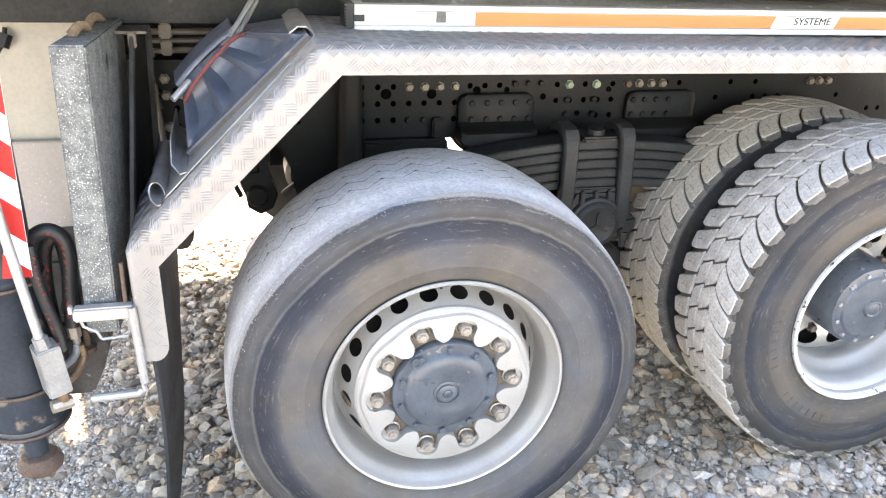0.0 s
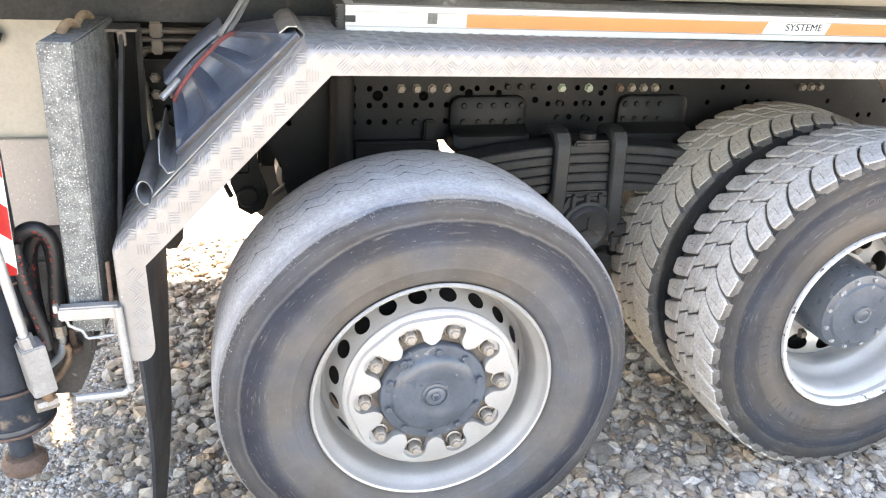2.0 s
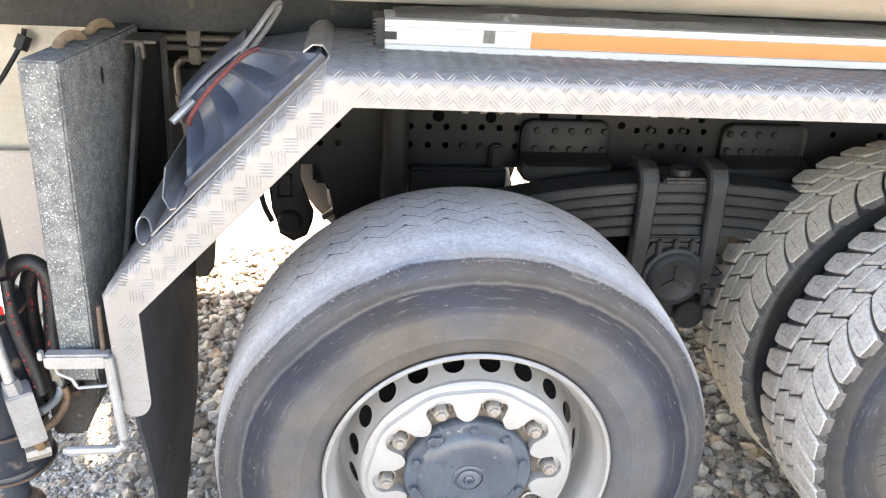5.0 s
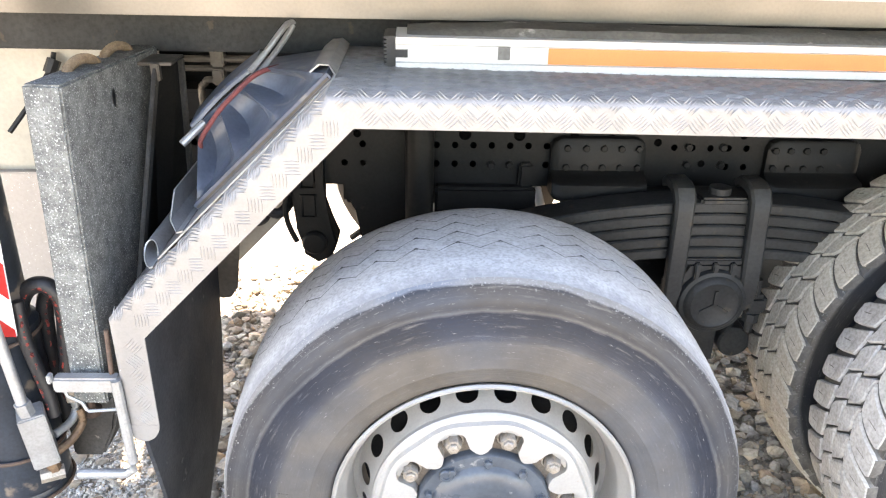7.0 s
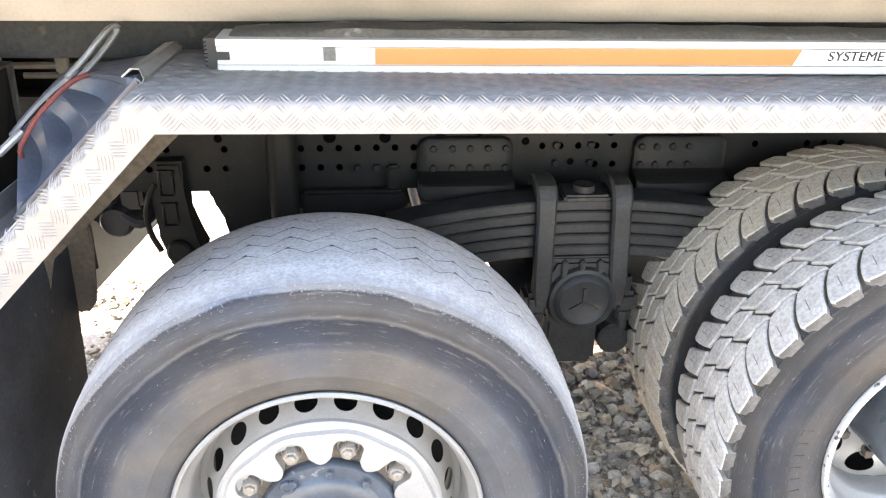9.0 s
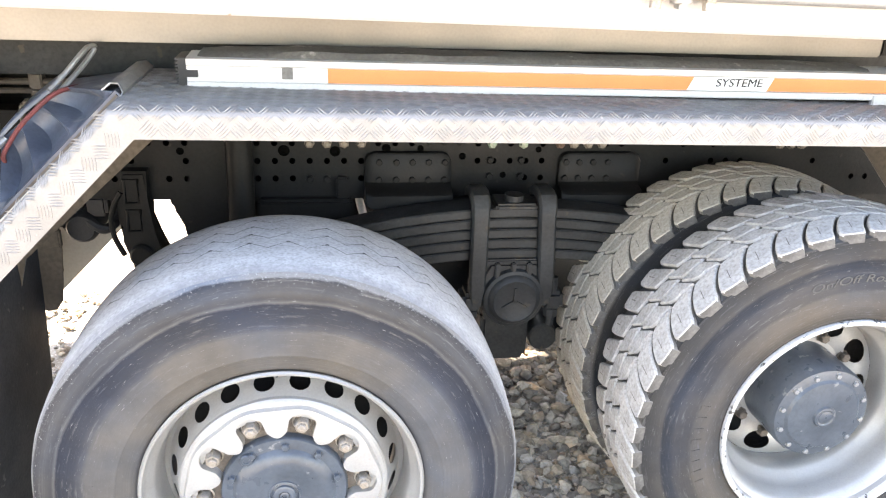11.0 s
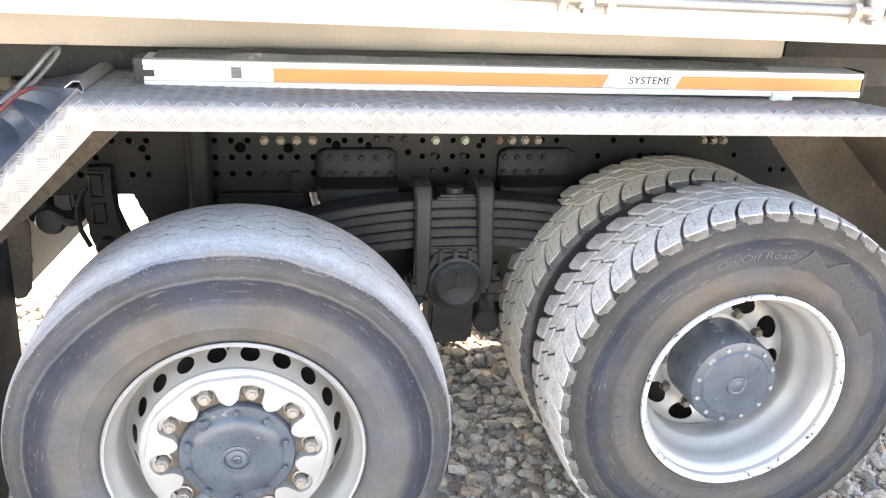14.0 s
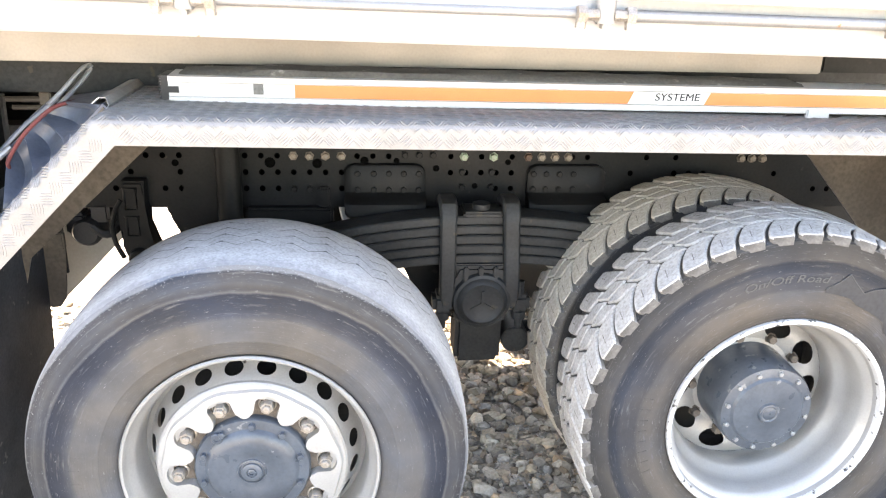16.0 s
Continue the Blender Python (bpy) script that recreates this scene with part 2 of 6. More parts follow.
    fr.inputs["From Min"].default_value, fr.inputs["From Max"].default_value = 0.3, 0.6
    l.new(fine.outputs["Fac"], fr.inputs["Value"])
    l.new(mx.outputs[2], gm.inputs[6]), l.new(fr.outputs[0], gm.inputs[7])
    # blue-black and brown stains
    stain = n.new("ShaderNodeTexNoise")
    stain.inputs["Scale"].default_value, stain.inputs["Detail"].default_value = 3.4, 7.0
    l.new(turn.outputs[0], stain.inputs["Vector"])
    hue = n.new("ShaderNodeValToRGB")
    hue.color_ramp.elements[0].position, hue.color_ramp.elements[0].color = 0.40, (0.72, 0.82, 1.0, 1)
    hue.color_ramp.elements[1].position, hue.color_ramp.elements[1].color = 0.58, (1.08, 1.02, 0.96, 1)
    l.new(stain.outputs["Fac"], hue.inputs[0])
    tone = n.new("ShaderNodeMix")
    tone.data_type, tone.blend_type = "RGBA", "MULTIPLY"
    tone.inputs["Factor"].default_value = 0.75
    l.new(gm.outputs[2], tone.inputs[6]), l.new(hue.outputs[0], tone.inputs[7])
    # fine pale scratches
    scr = n.new("ShaderNodeTexNoise")
    scr.inputs["Scale"].default_value, scr.inputs["Detail"].default_value, scr.inputs["Roughness"].default_value = 95.0, 6.0, 0.75
    l.new(polar.outputs[0], scr.inputs["Vector"])
    cut = n.new("ShaderNodeMapRange")
    cut.inputs["From Min"].default_value, cut.inputs["From Max"].default_value = 0.625, 0.69
    l.new(scr.outputs["Fac"], cut.inputs["Value"])
    pale = n.new("ShaderNodeMix")
    pale.data_type = "RGBA"
    l.new(cut.outputs[0], pale.inputs["Factor"]), l.new(tone.outputs[2], pale.inputs[6])
    pale.inputs[7].default_value = (0.26, 0.255, 0.25, 1)
    # pale chips and grit, thickest on the worn shoulder
    chip = n.new("ShaderNodeTexNoise")
    chip.inputs["Scale"].default_value, chip.inputs["Detail"].default_value, chip.inputs["Roughness"].default_value = 190.0, 6.0, 0.8
    l.new(co.outputs["Object"], chip.inputs["Vector"])
    edge = n.new("ShaderNodeMapRange")
    edge.inputs["From Min"].default_value, edge.inputs["From Max"].default_value = 0.462, 0.500
    edge.inputs["To Min"].default_value, edge.inputs["To Max"].default_value = -0.71, -0.56
    l.new(ln.outputs["Value"], edge.inputs["Value"])
    over = n.new("ShaderNodeMath")
    over.operation = "ADD"
    l.new(chip.outputs["Fac"], over.inputs[0]), l.new(edge.outputs[0], over.inputs[1])
    hard = n.new("ShaderNodeMapRange")
    hard.inputs["From Min"].default_value, hard.inputs["From Max"].default_value = 0.0, 0.06
    l.new(over.outputs[0], hard.inputs["Value"])
    grit = n.new("ShaderNodeMix")
    grit.data_type = "RGBA"
    l.new(hard.outputs[0], grit.inputs["Factor"]), l.new(pale.outputs[2], grit.inputs[6])
    grit.inputs[7].default_value = (0.3, 0.295, 0.29, 1)
    l.new(grit.outputs[2], b.inputs["Base Color"])
    # fine moulding rings about the axle
    ring_at = n.new("ShaderNodeCombineXYZ")
    kq = n.new("ShaderNodeMath")
    kq.operation = "MULTIPLY"
    kq.inputs[1].default_value = 230.0
    l.new(ln.outputs["Value"], kq.inputs[0]), l.new(kq.outputs[0], ring_at.inputs[0]), l.new(grad.outputs["Fac"], ring_at.inputs[1])
    ring_n = n.new("ShaderNodeTexNoise")
    ring_n.inputs["Scale"].default_value, ring_n.inputs["Detail"].default_value = 1.0, 2.0
    l.new(ring_at.outputs[0], ring_n.inputs["Vector"])
    ring_b = n.new("ShaderNodeBump")
    ring_b.inputs["Strength"].default_value, ring_b.inputs["Distance"].default_value = 0.35, 0.003
    l.new(ring_n.outputs["Fac"], ring_b.inputs["Height"])
    l.new(b.inputs["Normal"].links[0].from_socket, ring_b.inputs["Normal"])
    l.new(ring_b.outputs[0], b.inputs["Normal"])
    return m


SIDE_SINGLE = banded("single_tyre_rubber", 0.0, 0.52, [(0.29, (0.092, 0.088, 0.084)), (0.335, (0.11, 0.104, 0.097)), (0.392, (0.092, 0.088, 0.084)), (0.402, (0.06, 0.062, 0.068)), (0.416, (0.034, 0.037, 0.045)), (0.4485, (0.021, 0.024, 0.032)), (0.4535, (0.088, 0.087, 0.086)), (0.4585, (0.048, 0.049, 0.052)), (0.474, (0.062, 0.062, 0.063)), (0.4955, (0.04, 0.04, 0.043)), (0.4985, (0.19, 0.19, 0.19))])
SIDE_TWIN = banded("twin_tyre_rubber", 1.295, 0.566, [(0.28, (0.08, 0.072, 0.064)), (0.30, (0.06, 0.055, 0.05)), (0.33, (0.092, 0.082, 0.072)), (0.362, (0.082, 0.075, 0.068)), (0.37, (0.054, 0.052, 0.051)), (0.405, (0.052, 0.052, 0.055)), (0.418, (0.03, 0.034, 0.042)), (0.436, (0.026, 0.029, 0.035)), (0.442, (0.06, 0.057, 0.054)), (0.472, (0.04, 0.039, 0.038)), (0.484, (0.034, 0.033, 0.032)), (0.493, (0.13, 0.12, 0.105))])
DULLBOLT = mat("dull_zinc", (0.27, 0.245, 0.21), 0.5, 0.4, (0.17, 0.14, 0.11), 70, 0.5, 300, 0.2)
STRIP = mat("dark_worn_steel", (0.1, 0.1, 0.1), 0.45, 0.4, (0.05, 0.047, 0.043), 12, 0.5, 160, 0.15, (0.2, 0.19, 0.17), 0.66, 0, 40)
# near-black that stands for the unlit inside of the rail holes
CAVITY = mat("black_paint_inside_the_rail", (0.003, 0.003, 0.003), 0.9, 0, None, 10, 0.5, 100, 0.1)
for m_ in (SIDE_SINGLE, SIDE_TWIN):
    m_.node_tree.nodes["Principled BSDF"].inputs["Specular IOR Level"].default_value = 0.16
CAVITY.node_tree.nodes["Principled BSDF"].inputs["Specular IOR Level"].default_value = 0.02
for m_ in (CHASSIS, SPRING, FLAP):
    m_.node_tree.nodes["Principled BSDF"].inputs["Specular IOR Level"].default_value = 0.22
CHIPPED = mat("chipped_rim_edge", (0.68, 0.68, 0.68), 0.4, 0.2, (0.58, 0.57, 0.55), 9, 0.6, 200, 0.1, (0.06, 0.058, 0.055), 0.6, 0, 55, grain_mix=0.15)
BAY = mat("dusty_bay", (0.18, 0.155, 0.132), 0.65, 0.2, (0.10, 0.078, 0.062), 30, 0.5, 200, 0.2)


# ---- mesh helpers ----
ROOT = {}


def thing(name, at, label, category, group=""):
    ob = new(name)
    ob.location = at
    ob.empty_display_size = 0.1
    ROOT[ob] = Matrix.Translation(at).inverted()
    return tagged(ob, label, category, group)


def part(name, bm, material, parent=None, label="", smooth=True):
    """Links a bmesh, given in the place's own metres, as one mesh under a thing or a part."""
    me = bpy.data.meshes.new(name)
    bmesh.ops.recalc_face_normals(bm, faces=bm.faces[:])
    bm.to_mesh(me)
    bm.free()
    return hang(name, me, material, parent, label, smooth)


def zigzag_sipes(m):
    """Fine zigzag cuts round the worn tread, by the tread's own unrolled coordinates."""
    n, l = m.node_tree.nodes, m.node_tree.links
    b = n["Principled BSDF"]
    uv = n.new("ShaderNodeUVMap")
    sep = n.new("ShaderNodeSeparateXYZ")
    l.new(uv.outputs[0], sep.inputs[0])

    def math_node(op, x, y=0.0, z=0.0):
        k = n.new("ShaderNodeMath")
        k.operation = op
        for i, v in enumerate((x, y, z)):
            if isinstance(v, float):
                k.inputs[i].default_value = v
            else:
                l.new(v, k.inputs[i])
        return k.outputs[0]
    zig = math_node("PINGPONG", math_node("MULTIPLY", sep.outputs[0], 41.0), 0.5)
    s = math_node("ADD", math_node("MULTIPLY", math_node("SUBTRACT", sep.outputs[1], 2.035), 21.0), math_node("MULTIPLY", zig, 1.26))
    near = math_node("PINGPONG", s, 0.5)
    wear = n.new("ShaderNodeTexNoise")
    wear.inputs["Scale"].default_value = 30.0
    co = n.new("ShaderNodeTexCoord")
    l.new(co.outputs["Object"], wear.inputs["Vector"])
    width = math_node("ADD", math_node("MULTIPLY_ADD", wear.outputs["Fac"], 0.06, -0.005), math_node("MULTIPLY", math_node("LESS_THAN", zig, 0.05), 0.045))
    gone = n.new("ShaderNodeTexNoise")
    gone.inputs["Scale"].default_value, gone.inputs["Detail"].default_value = 9.0, 3.0
    l.new(co.outputs["Object"], gone.inputs["Vector"])
    width = math_node("MULTIPLY", width, math_node("MINIMUM", math_node("MULTIPLY", math_node("MAXIMUM", math_node("SUBTRACT", gone.outputs["Fac"], 0.36), 0.0), 9.0), 1.0))
    line = math_node("MULTIPLY", math_node("LESS_THAN", near, width), math_node("GREATER_THAN", sep.outputs[1], 2.09))
    # scuffed rubber shows through the dust along the shoulder
    rough_edge = n.new("ShaderNodeTexNoise")
    rough_edge.inputs["Scale"].default_value, rough_edge.inputs["Detail"].default_value, rough_edge.inputs["Roughness"].default_value = 34.0, 9.0, 0.75
    l.new(co.outputs["Object"], rough_edge.inputs["Vector"])
    shoulder = n.new("ShaderNodeMapRange")
    shoulder.inputs["From Min"].default_value, shoulder.inputs["From Max"].default_value = 2.044, 2.004
    l.new(math_node("ADD", sep.outputs[1], math_node("MULTIPLY", math_node("SUBTRACT", rough_edge.outputs["Fac"], 0.5), -0.10)), shoulder.inputs["Value"])
    scuff = n.new("ShaderNodeMix")
    scuff.data_type = "RGBA"
    l.new(math_node("MULTIPLY", shoulder.outputs[0], 0.85), scuff.inputs["Factor"])
    l.new(b.inputs["Base Color"].links[0].from_socket, scuff.inputs[6])
    scuff.inputs[7].default_value = (0.2, 0.2, 0.205, 1)
    old = scuff.outputs[2]
    mix = n.new("ShaderNodeMix")
    mix.data_type = "RGBA"
    l.new(line, mix.inputs["Factor"]), l.new(old, mix.inputs[6])
    mix.inputs[7].default_value = (0.06, 0.058, 0.055, 1)
    l.new(mix.outputs[2], b.inputs["Base Color"])
    bump = n.new("ShaderNodeBump")
    bump.invert = True
    bump.inputs["Strength"].default_value, bump.inputs["Distance"].default_value = 0.6, 0.004
    l.new(line, bump.inputs["Height"])
    l.new(b.inputs["Normal"].links[0].from_socket, bump.inputs["Normal"])
    l.new(bump.outputs[0], b.inputs["Normal"])


zigzag_sipes(TREAD_WORN)


def hang(name, me, material, parent=None, label="", smooth=True):
    if material and not me.materials:
        me.materials.append(material)
    if smooth:
        me.shade_smooth()
        me.set_sharp_from_angle(angle=radians(35))
    ob = new(name, me)
    if parent:
        ob.parent = parent
        ob.matrix_parent_inverse = ROOT.get(parent, Matrix())
    if label:
        ob["label"] = label
    return ob


def again(ob, m):
    """Another object on the same mesh, under the same parent, at the pose m."""
    o = new(ob.name.split(".")[0], ob.data)
    o.parent, o.matrix_parent_inverse, o.matrix_basis = ob.parent, ob.matrix_parent_inverse, m
    return o


def box(bm, x0, x1, y0, y1, z0, z1, bevel=0.0, m=None):
    vs = [bm.verts.new((x, y, z)) for z in (z0, z1) for y in (y0, y1) for x in (x0, x1)]
    fs = [bm.faces.new([vs[i] for i in f]) for f in ((0, 2, 3, 1), (4, 5, 7, 6), (0, 1, 5, 4), (2, 6, 7, 3), (0, 4, 6, 2), (1, 3, 7, 5))]
    if bevel:
        es = list({e for f in fs for e in f.edges})
        vs = list({v for f in bmesh.ops.bevel(bm, geom=es, offset=bevel, segments=2, affect="EDGES")["faces"] for v in f.verts} | {v for v in vs if v.is_valid})
    if m is not None:
        bmesh.ops.transform(bm, matrix=m, verts=vs)
    return bm


def lathe(bm, profile, cx, cz, n=64, uv=False, a0=0.0, a1=2 * math.pi, axis="y"):
    """Turns (radius, depth) about the axle through cx, cz."""
    full = abs(a1 - a0 - 2 * math.pi) < 1e-6
    rings = []
    for k in range(n if full else n + 1):
        a = a0 + (a1 - a0) * k / n
        c, s = math.cos(a), math.sin(a)
        if axis == "y":
            rings.append([bm.verts.new((cx + r * c, y, cz + r * s)) for r, y in profile])
        else:
            rings.append([bm.verts.new((cx[0] + r * c, cx[1] + r * s, cz + y)) for r, y in profile])
    layer = bm.loops.layers.uv.verify() if uv else None
    for k in range(n):
        p, q = rings[k], rings[(k + 1) % len(rings)]
        for i in range(len(profile) - 1):
            f = bm.faces.new((p[i], p[i + 1], q[i + 1], q[i]))
            if uv:
                for lp, (ka, ya) in zip(f.loops, ((k, i), (k, i + 1), (k + 1, i + 1), (k + 1, i))):
                    lp[layer].uv = (ka / n, profile[ya][1])
    return bm


def rod(bm, points, r, n=10, closed=False, flat=1.0):
    """A round bar along the points."""
    pts = [Vector(p) for p in points]
    rings = []
    up = Vector((0.13, 0.21, 1)).normalized()
    for i, p in enumerate(pts):
        d = (pts[min(i + 1, len(pts) - 1)] - pts[max(i - 1, 0)]).normalized()
        a = d.cross(up)
        a = a.normalized() if a.length > 0.05 else d.cross(Vector((1, 0, 0))).normalized()
        b = d.cross(a).normalized()
        rad = r[i] if isinstance(r, (list, tuple)) else r
        rings.append([bm.verts.new(p + rad * (math.cos(t) * a + flat * math.sin(t) * b)) for t in (2 * math.pi * k / n for k in range(n))])
    for p, q in zip(rings, rings[1:]):
        for k in range(n):
            bm.faces.new((p[k], p[(k + 1) % n], q[(k + 1) % n], q[k]))
    bm.faces.new(rings[0]), bm.faces.new(rings[-1][::-1])
    return bm


def smooth_line(points, steps=6):
    """Rounds a polyline (Catmull-Rom)."""
    P = [Vector(p) for p in points]
    P = [2 * P[0] - P[1]] + P + [2 * P[-1] - P[-2]]
    out = []
    for i in range(1, len(P) - 2):
        for k in range(steps):
            t = k / steps
            a, b, c, d = P[i - 1 : i + 3]
            out.append(0.5 * (2 * b + (c - a) * t + (2 * a - 5 * b + 4 * c - d) * t * t + (3 * b - a - 3 * c + d) * t ** 3))
    return out + [P[-2]]


def slab(bm, outline, y0, y1, bevel=0.0):
    """A plate with an outline in x, z between two depths."""
    a = [bm.verts.new((x, y0, z)) for x, z in outline]
    b = [bm.verts.new((x, y1, z)) for x, z in outline]
    fa, fb = bm.faces.new(a), bm.faces.new(b[::-1])
    for i in range(len(a)):
        j = (i + 1) % len(a)
        bm.faces.new((a[i], b[i], b[j], a[j]))
    if bevel:
        bmesh.ops.bevel(bm, geom=list(fa.edges), offset=bevel, segments=2, affect="EDGES")
    return bm


def holed(bm, place, nu, nv, radius, skip=(), n=16):
    """A sheet of nu by nv cells with a round hole in each cell but those in skip; place(u, v) puts it into the world; radius in cells."""
    cache = {}

    def vert(u, v):
        key = (round(u, 4), round(v, 4))
        if key not in cache:
            cache[key] = bm.verts.new(place(u, v))
        return cache[key]

    for i in range(nu):
        for j in range(nv):
            if (i, j) in skip:
                bm.faces.new([vert(i + a, j + b) for a, b in ((0, 0), (0.5, 0), (1, 0), (1, 0.5), (1, 1), (0.5, 1), (0, 1), (0, 0.5))])
                continue
            outer, inner = [], []
            for k in range(n):
                t = 2 * math.pi * k / n
                c, s = math.cos(t), math.sin(t)
                e = max(abs(c), abs(s))
                outer.append(vert(i + 0.5 + 0.5 * c / e, j + 0.5 + 0.5 * s / e))
                inner.append(bm.verts.new(place(i + 0.5 + radius * c, j + 0.5 + radius * s)))
            for k in range(n):
                q = (k + 1) % n
                bm.faces.new((outer[k], outer[q], inner[q], inner[k]))
    return bm


def bolt(bm, at, r, h, n=6, dome=True):
    """A hexagon head that points at the viewer's side (minus y)."""
    x, y, z = at
    prof = [(r * 1.25, 0), (r * 1.25, -h * 0.15), (r, -h * 0.15), (r, -h * 0.85), (r * 0.8, -h), (0.0005, -h)]
    return lathe(bm, [(a, y + b) for a, b in prof], x, z, n)


# ---- the ground ----
def rise(x, y):
    return 0.038 * max(-1.5, min(x, 2.5))


bm = bmesh.new()
xs = [-300, -40, -8] + [-4 + 0.1 * i for i in range(91)] + [9, 40, 300]
ys = [-300, -40, -8] + [-3 + 0.1 * i for i in range(111)] + [12, 40, 300]
grid = []
for y in ys:
    grid.append([bm.verts.new((x, y, rise(x, y) - 0.012 + 0.012 * noise.noise((x * 3, y * 3, 0)))) for x in xs])
for r0, r1 in zip(grid, grid[1:]):
    for i in range(len(xs) - 1):
        bm.faces.new((r0[i], r0[i + 1], r1[i + 1], r1[i]))
ground = tagged(part("ground", bm, GRAVEL), "grey gravel yard of loose crushed stone", "ground", kind="structure")


def stones(count, x0, x1, y0, y1, size0, size1, seed, material=STONE, label="loose grey and brown crushed stones on the yard"):
    """Loose stones, each a lumpy, flattened little solid, in one mesh."""
    rng = np.random.default_rng(seed)
    bm_ = bmesh.new()
    bmesh.ops.create_icosphere(bm_, subdivisions=1, radius=1)
    base = np.array([v.co for v in bm_.verts])
    tri = np.array([[v.index for v in f.verts] for f in bm_.faces])
    bm_.free()
    nv = len(base)
    size = size0 + (size1 - size0) * rng.random(count) ** 2.2
    pos = np.c_[x0 + (x1 - x0) * rng.random(count), y0 + (y1 - y0) * rng.random(count)]
    jig = 1 + 0.34 * (rng.random((count, nv, 1)) - 0.5) * 2
    V = base[None] * jig * np.stack([0.7 + 0.6 * rng.random(count), 0.6 + 0.5 * rng.random(count), 0.4 + 0.3 * rng.random(count)], 1)[:, None]
    a, t = rng.random(count) * 6.283, (rng.random(count) - 0.5) * 0.9
    ca, sa, ct, st = np.cos(a)[:, None], np.sin(a)[:, None], np.cos(t)[:, None], np.sin(t)[:, None]
    X, Y, Z = V[..., 0], V[..., 1], V[..., 2]
    X, Z = X * ct - Z * st, X * st + Z * ct
    X, Y = X * ca - Y * sa, X * sa + Y * ca
    V = np.stack([X, Y, Z], -1) * size[:, None, None]
    zz = 0.038 * np.clip(pos[:, 0], -1.5, 2.5) + size * 0.18 - 0.004
    V += np.c_[pos, zz][:, None]
    F = tri[None] + (np.arange(count) * nv)[:, None, None]
    me = bpy.data.meshes.new("gravel")
    me.from_pydata(V.reshape(-1, 3).tolist(), [], F.reshape(-1, 3).tolist())
    ob = hang("gravel", me, material, smooth=False)
    return tagged(ob, label, "gravel", kind="stuff")


stones(20500, -0.92, 2.6, 1.4, 3.95, 0.007, 0.032, 1)
stones(1500, -1.6, 2.8, 3.5, 4.2, 0.008, 0.022, 2)
stones(30000, -1.45, -0.62, 1.9, 3.5, 0.0025, 0.0085, 3, CHIPS, "fine pale grey stone chippings")
# grit colour is pale partly from dust, partly for the open sky's light
stones(26000, 0.0, 2.3, 1.45, 2.75, 0.0035, 0.0115, 7, GRIT, "fine dusty grit between the stones, paler also for open-sky light")
stones(700, -0.8, 2.4, 1.5, 3.4, 0.026, 0.046, 5)
stones(350, -1.5, -0.85, 2.0, 3.6, 0.008, 0.026, 4)

# ---- the truck ----
truck = thing("truck", (0.6, 3.2, 0.0), "white three-axle tipper truck with grey chassis, parked on gravel", "truck")
FX, FZ = 0.0, 0.52          # axle of the single wheel
RX, RZ = 1.295, 0.566       # axle of the twin wheels


def single_tyre():
    y0, y1 = 1.968, 2.352
    half = [(0.29, 2.0), (0.300, 1.988), (0.312, 1.981), (0.335, 1.975), (0.338, 1.972), (0.38, 1.967), (0.41, 1.968), (0.44, 1.972), (0.462, 1.978),
            (0.466, 1.977), (0.474, 1.979), (0.478, 1.983), (0.490, 1.986), (0.496, 1.990), (0.499, 1.995), (0.503, 2.003)]
    tread = [(0.5075, 2.02), (0.5105, 2.05), (0.5135, 2.10), (0.5145, 2.16)]
    back = [(r, y0 + y1 - y) for r, y in reversed(half)]
    bm = bmesh.new()
    lathe(bm, half, FX, FZ, 128)
    lathe(bm, back, FX, FZ, 64)
    tyre = part("tyre", bm, SIDE_SINGLE, truck, "black rubber tyre with scuffed sidewall")
    bm = bmesh.new()
    full = [half[-1]] + tread + [(r, y0 + y1 - y) for r, y in reversed(tread)] + [back[0]]
    lathe(bm, full, FX, FZ, 128, uv=True)
    part("tread", bm, TREAD_WORN, tyre, "worn, dusty grey tread")
    return tyre


